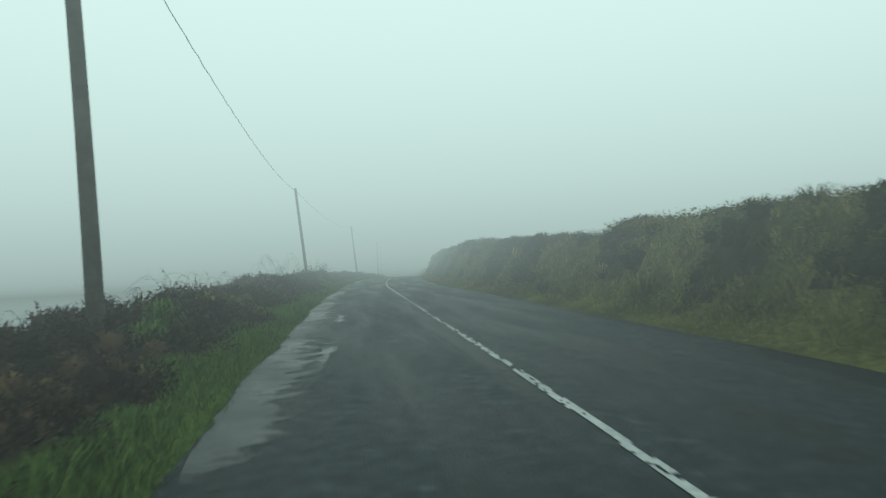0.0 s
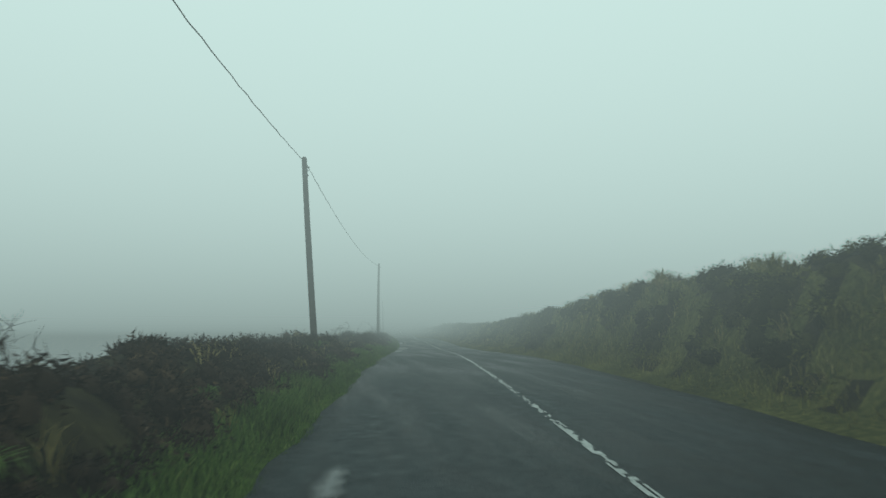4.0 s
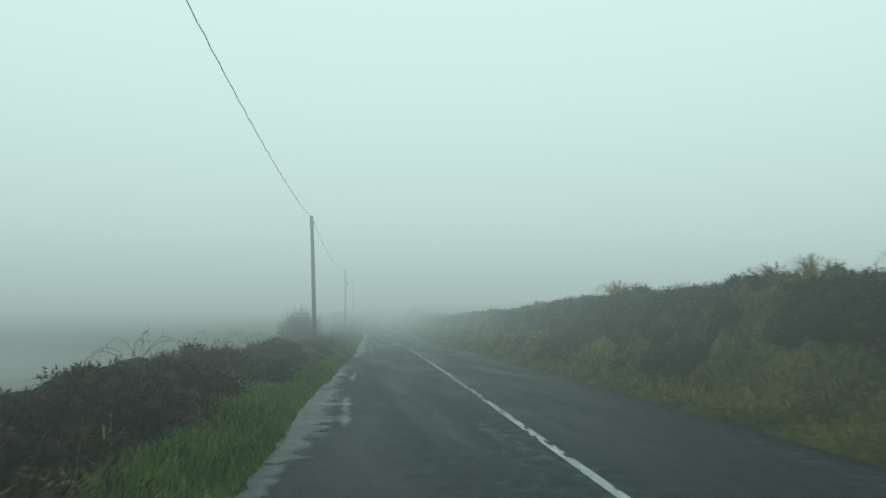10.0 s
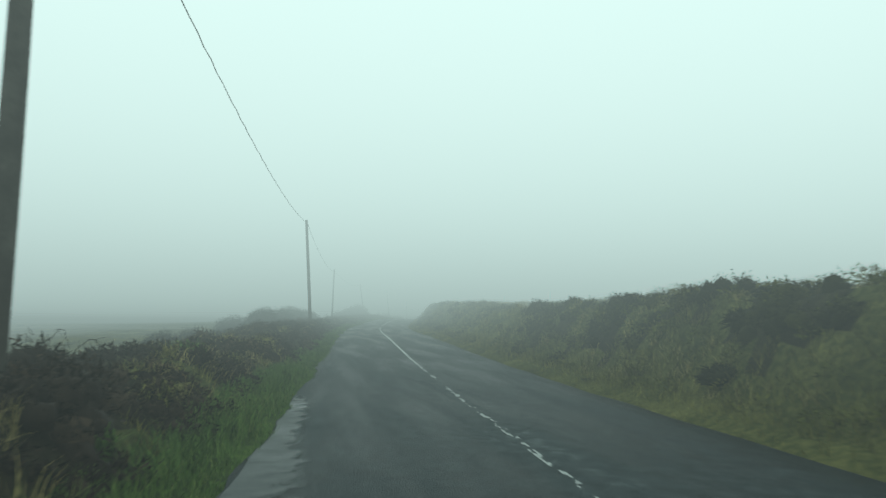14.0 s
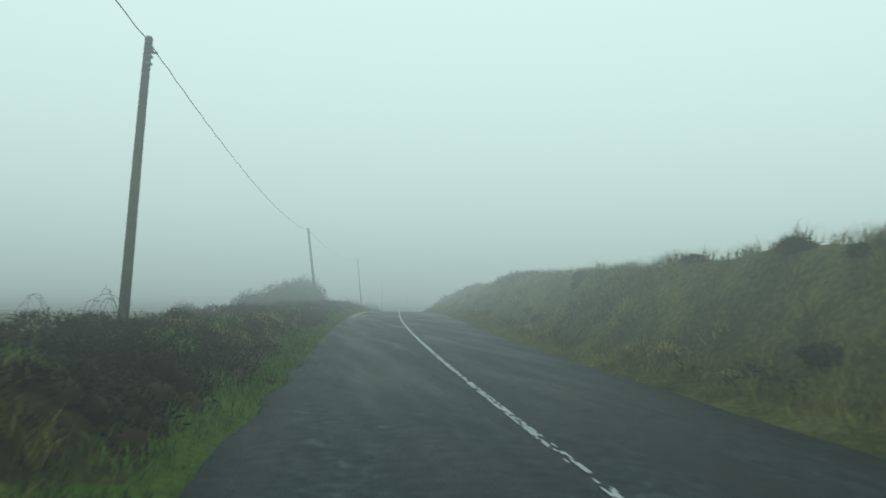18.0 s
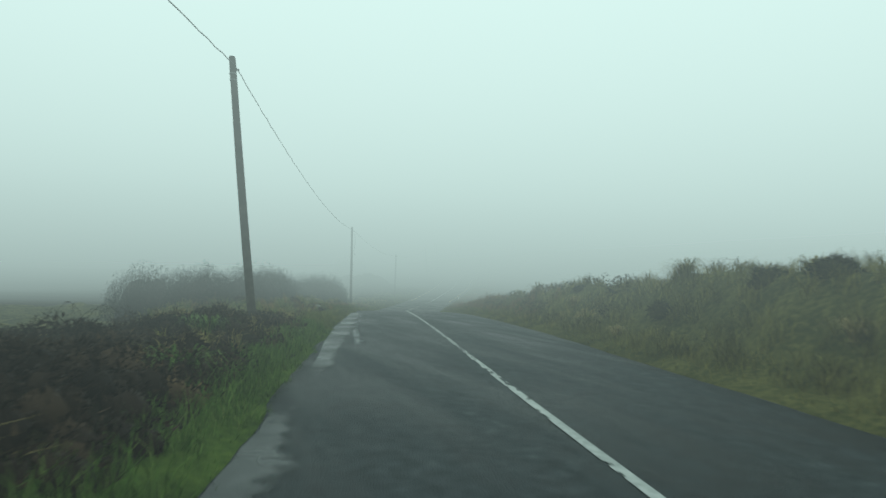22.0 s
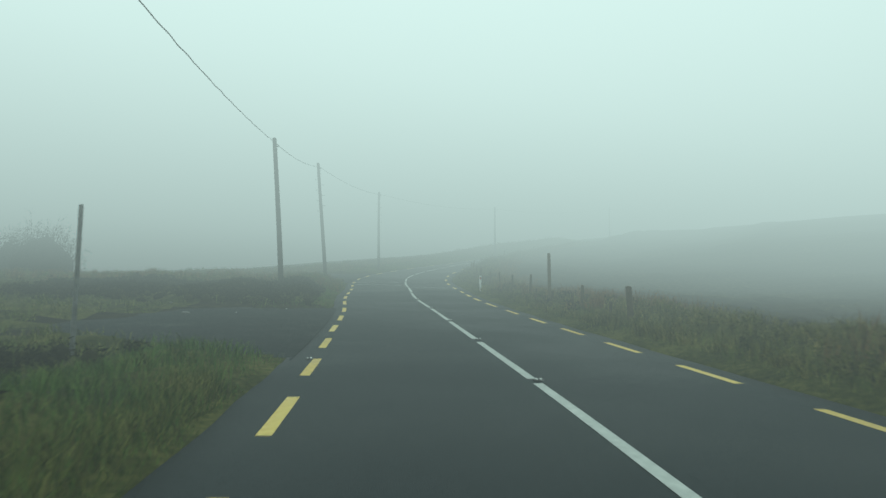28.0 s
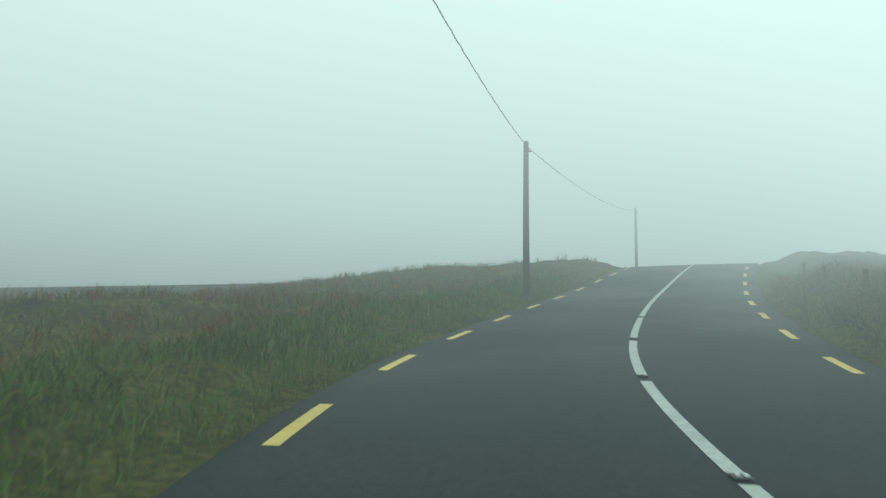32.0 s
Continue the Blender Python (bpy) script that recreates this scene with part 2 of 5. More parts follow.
def surface(name, stops, scale=4.0, big=0.35, rough=(0.7, 0.9), bump=0.3, island=0.0, object_random=0.0, spec=0.5, bump_scale=None, metal=0.0, streak=0.0):
    """Noise at two scales drives the colour ramp, the roughness and a fine relief."""
    m = bpy.data.materials.new(name)
    m.use_nodes = True
    nt = m.node_tree
    b = nt.nodes["Principled BSDF"]
    co = nt.nodes.new("ShaderNodeTexCoord")
    n1, n2 = nt.nodes.new("ShaderNodeTexNoise"), nt.nodes.new("ShaderNodeTexNoise")
    n1.inputs["Scale"].default_value, n1.inputs["Detail"].default_value = scale, 5
    n2.inputs["Scale"].default_value, n2.inputs["Detail"].default_value = big, 3
    nt.links.new(co.outputs["Object"], n1.inputs["Vector"])
    if streak:
        mp = nt.nodes.new("ShaderNodeMapping")
        mp.inputs["Rotation"].default_value, mp.inputs["Scale"].default_value = (0, 0, radians(6)), (streak, 0.12 * streak, 1)
        nt.links.new(co.outputs["Object"], mp.inputs["Vector"])
        nt.links.new(mp.outputs["Vector"], n2.inputs["Vector"])
    else:
        nt.links.new(co.outputs["Object"], n2.inputs["Vector"])
    def mix(a, b_, f):
        x = nt.nodes.new("ShaderNodeMix")
        x.inputs["Factor"].default_value = f
        nt.links.new(a, x.inputs["A"])
        nt.links.new(b_, x.inputs["B"])
        return x.outputs["Result"]
    v = mix(n1.outputs["Fac"], n2.outputs["Fac"], 0.5)
    st = nt.nodes.new("ShaderNodeMapRange")
    st.inputs["From Min"].default_value, st.inputs["From Max"].default_value = 0.33, 0.67
    nt.links.new(v, st.inputs["Value"])
    v = st.outputs["Result"]
    if island:
        g = nt.nodes.new("ShaderNodeNewGeometry")
        v = mix(v, g.outputs["Random Per Island"], island)
    if object_random:
        o = nt.nodes.new("ShaderNodeObjectInfo")
        v = mix(v, o.outputs["Random"], object_random)
    r = ramp(nt, stops)
    nt.links.new(v, r.inputs["Fac"])
    nt.links.new(r.outputs["Color"], b.inputs["Base Color"])
    mr = nt.nodes.new("ShaderNodeMapRange")
    mr.inputs["From Min"].default_value, mr.inputs["From Max"].default_value = 0.35, 0.65
    mr.inputs["To Min"].default_value, mr.inputs["To Max"].default_value = rough
    nt.links.new(n2.outputs["Fac"], mr.inputs["Value"])
    nt.links.new(mr.outputs["Result"], b.inputs["Roughness"])
    b.inputs["Specular IOR Level"].default_value = spec
    b.inputs["Metallic"].default_value = metal
    if bump:
        n3 = nt.nodes.new("ShaderNodeTexNoise")
        n3.inputs["Scale"].default_value, n3.inputs["Detail"].default_value = bump_scale or scale * 4, 4
        nt.links.new(co.outputs["Object"], n3.inputs["Vector"])
        bp = nt.nodes.new("ShaderNodeBump")
        bp.inputs["Strength"].default_value, bp.inputs["Distance"].default_value = bump, 0.02
        nt.links.new(n3.outputs["Fac"], bp.inputs["Height"])
        nt.links.new(bp.outputs["Normal"], b.inputs["Normal"])
    return m


OLD_ASPHALT = surface("worn_wet_asphalt", [(0, (0.004, 0.007, 0.009)), (0.45, (0.012, 0.019, 0.022)), (0.8, (0.028, 0.038, 0.042)), (1, (0.068, 0.082, 0.086))], 5.5, 0.5, (0.38, 0.6), 1.0, spec=0.07, bump_scale=60, streak=2.6)
NEW_ASPHALT = surface("fresh_wet_asphalt", [(0, (0.009, 0.014, 0.016)), (0.6, (0.015, 0.021, 0.024)), (1, (0.026, 0.032, 0.035))], 14, 0.2, (0.45, 0.6), 0.5, spec=0.07, bump_scale=80)
# the sky's sheen on the wet road edge, put into a paler base colour
PALE_EDGE = surface("wet_edge_sheen", [(0, (0.026, 0.030, 0.031)), (0.5, (0.042, 0.047, 0.048)), (1, (0.075, 0.081, 0.080))], 5, 0.7, (0.25, 0.55), 0.5, bump_scale=60, spec=0.16)
WATER = surface("standing_water", [(0, (0.022, 0.028, 0.030)), (1, (0.042, 0.049, 0.050))], 3, 0.5, (0.14, 0.32), 0.3, bump_scale=6, spec=0.14)


def feathered(m, lo=0.3, hi=0.75):
    """Lets a thin film break up towards its rim: the mesh's cover and a noise set where it lies."""
    nt = m.node_tree
    cov, nz, co = nt.nodes.new("ShaderNodeAttribute"), nt.nodes.new("ShaderNodeTexNoise"), nt.nodes.new("ShaderNodeTexCoord")
    cov.attribute_name = "cover"
    nz.inputs["Scale"].default_value, nz.inputs["Detail"].default_value = 2.2, 6
    mp = nt.nodes.new("ShaderNodeMapping")
    mp.inputs["Scale"].default_value = (1.0, 1.6, 1.0)
    nt.links.new(co.outputs["Object"], mp.inputs["Vector"])
    nt.links.new(mp.outputs["Vector"], nz.inputs["Vector"])
    add = nt.nodes.new("ShaderNodeMath")
    add.operation = "MULTIPLY_ADD"
    add.inputs[1].default_value = 2.4
    nt.links.new(nz.outputs["Fac"], add.inputs[0])
    nt.links.new(cov.outputs["Fac"], add.inputs[2])
    mr = nt.nodes.new("ShaderNodeMapRange")
    mr.inputs["From Min"].default_value, mr.inputs["From Max"].default_value = 1.2 + lo, 1.2 + hi
    nt.links.new(add.outputs[0], mr.inputs["Value"])
    nt.links.new(mr.outputs["Result"], nt.nodes["Principled BSDF"].inputs["Alpha"])


feathered(PALE_EDGE)
feathered(WATER, 0.25, 1.1)
MUD = surface("moor_soil", [(0, (0.006, 0.005, 0.003)), (0.4, (0.015, 0.012, 0.007)), (0.75, (0.030, 0.026, 0.012)), (1, (0.058, 0.050, 0.022))], 3.0, 0.22, (0.85, 1.0), 0.8, spec=0.03)
GRAVEL = surface("wet_dark_gravel", [(0, (0.008, 0.010, 0.011)), (0.5, (0.022, 0.026, 0.028)), (0.8, (0.045, 0.050, 0.050)), (1, (0.10, 0.105, 0.10))], 18, 0.5, (0.65, 0.95), 0.9, bump_scale=50, spec=0.04)
GREEN = surface("verge_grass", [(0, (0.027, 0.056, 0.011)), (0.45, (0.070, 0.130, 0.026)), (0.75, (0.112, 0.176, 0.040)), (1, (0.20, 0.195, 0.07))], 2, 0.35, (0.55, 0.8), 0, island=0.6, spec=0.07)
MEADOW = surface("meadow_grass", [(0, (0.028, 0.042, 0.010)), (0.45, (0.090, 0.115, 0.026)), (0.75, (0.165, 0.165, 0.045)), (1, (0.30, 0.235, 0.09))], 1.5, 0.35, (0.55, 0.8), 0, island=0.6, spec=0.06)
OLIVE = surface("bank_grass", [(0, (0.034, 0.036, 0.009)), (0.4, (0.108, 0.104, 0.024)), (0.75, (0.21, 0.182, 0.052)), (1, (0.34, 0.275, 0.10))], 1.2, 0.3, (0.6, 0.85), 0, island=0.55, spec=0.06)
STRAW = surface("dead_grass", [(0, (0.10, 0.078, 0.028)), (0.5, (0.25, 0.20, 0.075)), (1, (0.42, 0.34, 0.15))], 1.5, 0.4, (0.6, 0.85), 0, island=0.6, spec=0.06)
RUST = surface("rusty_moor_grass", [(0, (0.065, 0.032, 0.012)), (0.5, (0.16, 0.080, 0.028)), (1, (0.26, 0.155, 0.06))], 1.5, 0.4, (0.6, 0.85), 0, island=0.6, spec=0.06)
HEATH = surface("heather_and_gorse", [(0, (0.004, 0.004, 0.002)), (0.5, (0.017, 0.016, 0.006)), (0.8, (0.045, 0.042, 0.012)), (1, (0.13, 0.105, 0.036))], 1.0, 0.4, (0.6, 0.9), 0, island=0.45, spec=0.04)
BRACKEN = surface("dead_bracken", [(0, (0.007, 0.005, 0.004)), (0.55, (0.026, 0.017, 0.012)), (0.85, (0.068, 0.043, 0.026)), (1, (0.19, 0.125, 0.065))], 1.4, 0.4, (0.6, 0.9), 0, island=0.55, spec=0.04)
TWIG = surface("bare_twigs", [(0, (0.008, 0.006, 0.006)), (0.5, (0.022, 0.017, 0.015)), (1, (0.06, 0.048, 0.042))], 2, 0.6, (0.6, 0.85), 0, island=0.4, spec=0.06)
GREYLEAF = surface("grey_green_hedge_leaves", [(0, (0.004, 0.005, 0.004)), (0.5, (0.013, 0.015, 0.011)), (1, (0.045, 0.049, 0.036))], 1.0, 0.5, (0.5, 0.8), 0, island=0.5, spec=0.06)
BANKGREEN = surface("moss_and_grass_cushions", [(0, (0.026, 0.030, 0.007)), (0.5, (0.082, 0.085, 0.017)), (1, (0.17, 0.145, 0.038))], 2.0, 0.3, (0.8, 1.0), 0.5, spec=0.03)
WOOD = surface("weathered_pole_wood", [(0, (0.018, 0.015, 0.012)), (0.5, (0.044, 0.038, 0.031)), (1, (0.09, 0.08, 0.067))], 5, 1.2, (0.65, 0.9), 0.5, object_random=0.25, spec=0.06)
POSTWOOD = surface("fence_post_wood", [(0, (0.035, 0.026, 0.016)), (0.5, (0.085, 0.062, 0.038)), (1, (0.16, 0.125, 0.08))], 8, 2, (0.7, 0.95), 0.5, object_random=0.4, spec=0.06)
STEEL = surface("galvanised_steel", [(0, (0.10, 0.105, 0.105)), (1, (0.24, 0.245, 0.24))], 10, 2, (0.4, 0.65), 0.1, metal=0.7)
RUBBER = surface("black_cable_sheath", [(0, (0.010, 0.010, 0.010)), (1, (0.028, 0.028, 0.028))], 8, 1, (0.5, 0.7), 0.1)
PORCELAIN = surface("insulator_glaze", [(0, (0.10, 0.07, 0.05)), (1, (0.20, 0.16, 0.13))], 8, 1, (0.2, 0.35), 0)
WORN_WHITE = surface("worn_white_paint", [(0, (0.18, 0.19, 0.185)), (0.5, (0.34, 0.36, 0.345)), (1, (0.52, 0.53, 0.51))], 14, 1.2, (0.5, 0.75), 0.5, bump_scale=90)
NEW_WHITE = surface("white_road_paint", [(0, (0.30, 0.315, 0.295)), (0.6, (0.44, 0.46, 0.43)), (1, (0.55, 0.56, 0.53))], 12, 0.7, (0.45, 0.65), 0.3, bump_scale=90)
YELLOW = surface("yellow_road_paint", [(0, (0.42, 0.28, 0.05)), (0.5, (0.62, 0.43, 0.09)), (1, (0.72, 0.54, 0.15))], 12, 0.8, (0.5, 0.7), 0.3, object_random=0.3, bump_scale=90)
STUD = surface("cast_road_stud", [(0, (0.03, 0.03, 0.03)), (1, (0.12, 0.12, 0.115))], 20, 3, (0.35, 0.6), 0.3)
GLASS_BEAD = surface("reflector_glass", [(0, (0.5, 0.5, 0.48)), (1, (0.8, 0.8, 0.78))], 20, 3, (0.08, 0.15), 0)
STONE = surface("field_stone", [(0, (0.06, 0.06, 0.056)), (0.5, (0.15, 0.15, 0.14)), (1, (0.32, 0.32, 0.30))], 6, 1.5, (0.6, 0.85), 0.6, object_random=0.5)
CHIPPING = surface("wet_grey_chippings", [(0, (0.02, 0.021, 0.021)), (0.6, (0.05, 0.052, 0.05)), (1, (0.11, 0.11, 0.105))], 9, 2, (0.6, 0.85), 0.4, island=0.5)
TURF = surface("wet_green_turf", [(0, (0.018, 0.030, 0.008)), (0.5, (0.045, 0.075, 0.015)), (1, (0.09, 0.13, 0.028))], 9, 0.6, (0.85, 1.0), 0.9, spec=0.03)
DRY_TURF = surface("wet_olive_turf", [(0, (0.014, 0.016, 0.005)), (0.45, (0.046, 0.049, 0.014)), (1, (0.12, 0.112, 0.036))], 9, 0.6, (0.85, 1.0), 0.9, spec=0.03)
WHITE_PLASTIC = surface("white_plastic_marker", [(0, (0.55, 0.57, 0.56)), (1, (0.74, 0.75, 0.73))], 9, 2, (0.4, 0.55), 0.1)
RED_GLOSS = surface("red_reflector", [(0, (0.35, 0.03, 0.02)), (1, (0.5, 0.05, 0.03))], 9, 2, (0.15, 0.25), 0)
EARTH = surface("dark_peaty_earth", [(0, (0.010, 0.009, 0.007)), (0.5, (0.026, 0.023, 0.018)), (0.85, (0.05, 0.05, 0.03)), (1, (0.09, 0.085, 0.06))], 2.5, 0.5, (0.75, 1.0), 1.0, spec=0.04)

# ---- stations and cross sections ----
rng = np.random.default_rng(7)
END = 520.0
FAR = np.array([math.cos(radians(30)), -math.sin(radians(30))])  # the way in which the wide land runs off to the right


def at(s, u=0.0, h=0.0):
    """The place at station s, u metres to the right of the centre line and h above the road's level."""
    s, u, h = np.broadcast_arrays(np.asarray(s, float), np.asarray(u, float), np.asarray(h, float))
    p = np.stack([np.interp(s, RUN, LINE[:, i]) for i in range(3)], -1)
    d = np.stack([np.interp(s, RUN, DIRS[:, i]) for i in range(2)], -1)
    d /= np.linalg.norm(d, axis=-1)[..., None]
    near, rest = np.clip(u, -24, 24), u - np.clip(u, -24, 24)
    p[..., 0] += d[..., 1] * near + FAR[0] * rest
    p[..., 1] += -d[..., 0] * near + FAR[1] * rest
    p[..., 2] += h
    return p


def heading(s):
    return math.atan2(np.interp(s, RUN, DIRS[:, 0]), np.interp(s, RUN, DIRS[:, 1]))


def lattice(ix, iy, seed):
    h = (ix.astype(np.int64) * 374761393 + iy.astype(np.int64) * 668265263 + seed * 1442695041) & 0x7FFFFFFF
    h = ((h ^ (h >> 13)) * 1274126177) & 0x7FFFFFFF
    return ((h ^ (h >> 16)) & 0xFFFF) / 65535.0


def vnoise(x, y, seed=0):
    """Smooth value noise from 0 to 1."""
    x, y = np.broadcast_arrays(np.asarray(x, float), np.asarray(y, float))
    fx, fy = np.floor(x), np.floor(y)
    a, b = x - fx, y - fy
    a, b = a * a * (3 - 2 * a), b * b * (3 - 2 * b)
    n = [lattice(fx + i, fy + j, seed) for i, j in ((0, 0), (1, 0), (0, 1), (1, 1))]
    return (n[0] * (1 - a) + n[1] * a) * (1 - b) + (n[2] * (1 - a) + n[3] * a) * b


def step(x, a, b):
    q = np.clip((x - a) / (b - a), 0, 1)
    return q * q * (3 - 2 * q)


def left_edge(s):
    s = np.asarray(s, float)
    base = np.interp(s, [0, 27, 81, 133, 222, 284, 314, 345, 374, 392, 401, 520], [-3.14, -3.30, -3.12, -3.02, -3.02, -3.16, -2.95, -2.96, -3.15, -3.5, -3.6, -3.6])
    rough = np.where(s < 380, 0.16, 0.05)
    return base + rough * (vnoise(s * 0.8, 3.0, 4) - 0.5) + 0.4 * rough * (vnoise(s * 3.5, 9.0, 5) - 0.5)


def right_edge(s):
    s = np.asarray(s, float)
    base = np.interp(s, [0, 55, 81, 106, 133, 222, 253, 284, 314, 374, 401, 520], [3.42, 3.42, 2.92, 2.5, 2.9, 2.82, 3.0, 3.42, 3.14, 3.1, 3.15, 3.2])
    return base + 0.12 * (vnoise(s * 0.7, 5.0, 6) - 0.5)


def right_crest(s):
    return -np.interp(s, [0, 330, 345], [0.38, 0.38, 0.15]) + np.interp(s, [-40, 24, 39, 53, 92, 118, 131, 160, 175, 190, 208, 222, 236, 250, 265, 282, 296, 312, 326, 334, 342, 355, 400, 430, 445, 470, 520], [2.1, 2.28, 2.9, 3.0, 2.28, 2.1, 2.35, 2.35, 2.45, 2.3, 2.25, 1.95, 2.65, 2.8, 2.8, 2.85, 2.6, 2.38, 2.1, 1.78, 0.98, 0.62, 0.6, 0.55, 0.75, 0.75, 0.6])


def left_crest(s):
    return np.interp(s, [-40, 9, 25, 37, 57, 74, 84, 91, 104, 116, 131, 143, 157, 175, 188, 196, 215, 240, 262, 278, 300, 316, 326, 345, 372, 395, 404, 409, 421, 423, 432, 437, 438.5, 448.5, 451, 470, 520], [0.5, 0.5, 0.8, 0.9, 0.65, 0.55, 0.4, 0.75, 0.7, 0.62, 0.45, 0.35, 0.35, 0.3, 0.25, 0.7, 0.7, 0.65, 0.6, 0.65, 0.5, 0.38, 0.3, 0.3, 0.35, 0.5, 0.5, 0.15, 0.15, 0.45, 0.5, 0.45, 0.12, 0.12, 0.35, 0.4, 0.4])


def pull_in(s, u):
    """1 on the two gravel pull-ins beside the road."""
    first = step(s, 409.6 + 0.5 * np.clip(-u - 3.5, 0, 6), 411.0 + 0.5 * np.clip(-u - 3.5, 0, 6)) * (1 - step(s, 420.5, 423.5 + 0 * s)) * step(-u, 3.3, 3.5) * (1 - step(-u, 10 - 0.45 * np.abs(s - 416), 11 - 0.3 * np.abs(s - 416)))
    second = step(s, 437.2, 438.7) * (1 - step(s, 448.5, 451)) * step(-u, 3.3, 3.5) * (1 - step(-u, 12, 14))
    return np.maximum(first, second)


def heathy(s, u):
    """Over 0.5 where dark heather has the right bank, under it where grass has."""
    d = u - right_edge(s)
    return 0.62 * vnoise(s * 0.62, u * 1.0, 55) + 0.38 * vnoise(s * 1.5, u * 2.1, 56) + 0.16 * step(d, 0.9, 1.8) - 0.13


def peaty(s, u):
    """Over 0.5 where dead bracken and peat have the left bank, under it where moss and grass have."""
    return 0.6 * vnoise(s * 0.42, u * 0.8, 65) + 0.4 * vnoise(s * 1.1, u * 1.5, 66) + 0.15 + 0.12 * step(s, 156, 164) * (1 - step(s, 182, 190))


def dark_bed(s, u):
    """1 on the bed of black heath behind the first pull-in."""
    return step(s, 421.6, 422.6) * (1 - step(s, 428.6, 430.2)) * step(-u, 4.1, 4.7)


def relief(s, u):
    """Height of the land over the road's level."""
    le, re = left_edge(s), right_edge(s)
    h = np.zeros(np.broadcast(s, u).shape) - 0.05
    # right: verge, steep bank, land behind
    d = u - re
    crest = right_crest(s)
    foot = 0.75 + 0.5 * (vnoise(s * 0.12, 1.0, 11) - 0.5)
    wide = np.interp(s, [0, 205, 225, 270, 330, 350, 520], [1.5, 1.6, 2.8, 2.4, 2.6, 1.2, 1.2])
    h = h + np.where(d > 0, 0.14 * step(d, 0, 0.5) + (crest - 0.14) * step(d, foot, foot + wide), 0)
    beyond = np.interp(s, [0, 330, 350, 520], [0.035, 0.03, -0.06, -0.05])
    h = h + np.clip(d - foot - wide, 0, 9) * beyond
    h = h + np.interp(s, [0, 200, 340, 372, 520], [0.0, 0.03, 0.03, 0.075, 0.065]) * np.clip(d - 16, 0, 110)
    # left: verge, low bank, falling land
    e = le - u
    low = left_crest(s)
    h = h + np.where(e > 0, 0.10 * step(e, 0, 0.45) + (low - 0.10) * step(e, 0.55, 1.6), 0)
    fall = np.interp(s, [0, 195, 215, 330, 380, 430, 520], [2.0, 2.2, 1.2, 0.9, 0.3, -0.05, -0.1])
    h = h - fall * step(e, 3.0, 10) - np.interp(s, [0, 205, 230, 360, 440, 462, 520], [0.07, 0.07, 0.02, 0.0, 0.0, 0.08, 0.09]) * np.clip(e - 10, 0, 60)
    h = h - (h + 0.03) * pull_in(s, u)
    # hummocks
    rough = step(e, 0.5, 1.4) + step(d, 0.6, 1.6)
    lumps = 0.34 * (vnoise(s * 0.9, u * 0.9, 21) - 0.5) + 0.22 * (vnoise(s * 2.1, u * 2.1, 22) - 0.5) + 0.12 * (vnoise(s * 4.5, u * 4.5, 23) - 0.5)
    h = h + rough * lumps * np.interp(s, [0, 320, 332, 352, 365, 520], [1.0, 1.0, 1.6, 1.6, 0.9, 0.7]) * (1 - pull_in(s, u))
    h = h + 0.5 * (vnoise(s * 0.5, u * 0.6, 27) - 0.45) * step(e, 0.7, 1.5) * (1 - step(e, 3.0, 5.0)) * (1 - step(s, 215, 235))
    h = h + step(np.abs(u), 4, 9) * 0.5 * (vnoise(s * 0.16, u * 0.16, 24) - 0.5) * (1 - pull_in(s, u))
    return h


# ---- mesh helpers ----
def mesh(name, V, F, mat, smooth=False):
    V, F = np.asarray(V, np.float32).reshape(-1, 3), np.asarray(F, np.int32)
    me = bpy.data.meshes.new(name)
    k = F.shape[1]
    me.vertices.add(len(V))
    me.vertices.foreach_set("co", V.ravel())
    me.loops.add(F.size)
    me.loops.foreach_set("vertex_index", F.ravel())
    me.polygons.add(len(F))
    me.polygons.foreach_set("loop_start", np.arange(0, F.size, k, dtype=np.int32))
    if smooth:
        me.polygons.foreach_set("use_smooth", np.ones(len(F), bool))
    me.materials.append(mat)
    me.update(calc_edges=True)
    return me


def part(name, bm, mat, parent, label=""):
    """Links a bmesh, or a mesh, as one mesh object under a thing or a part."""
    if isinstance(bm, bmesh.types.BMesh):
        me = bpy.data.meshes.new(name)
        bm.to_mesh(me)
        bm.free()
        me.materials.append(mat)
    else:
        me = bm
    ob = new(name, me)
    ob.parent = parent
    return tagged(ob, label)


def thing(name, m, label, category, group="", kind=""):
    ob = new(name)
    ob.empty_display_size = 0.2
    ob.matrix_basis = m
    return tagged(ob, label, category, group, kind)


def grid_faces(n, k):
    i = np.arange(n * k).reshape(n, k)
    return np.stack([i[:-1, :-1], i[:-1, 1:], i[1:, 1:], i[1:, :-1]], -1).reshape(-1, 4)


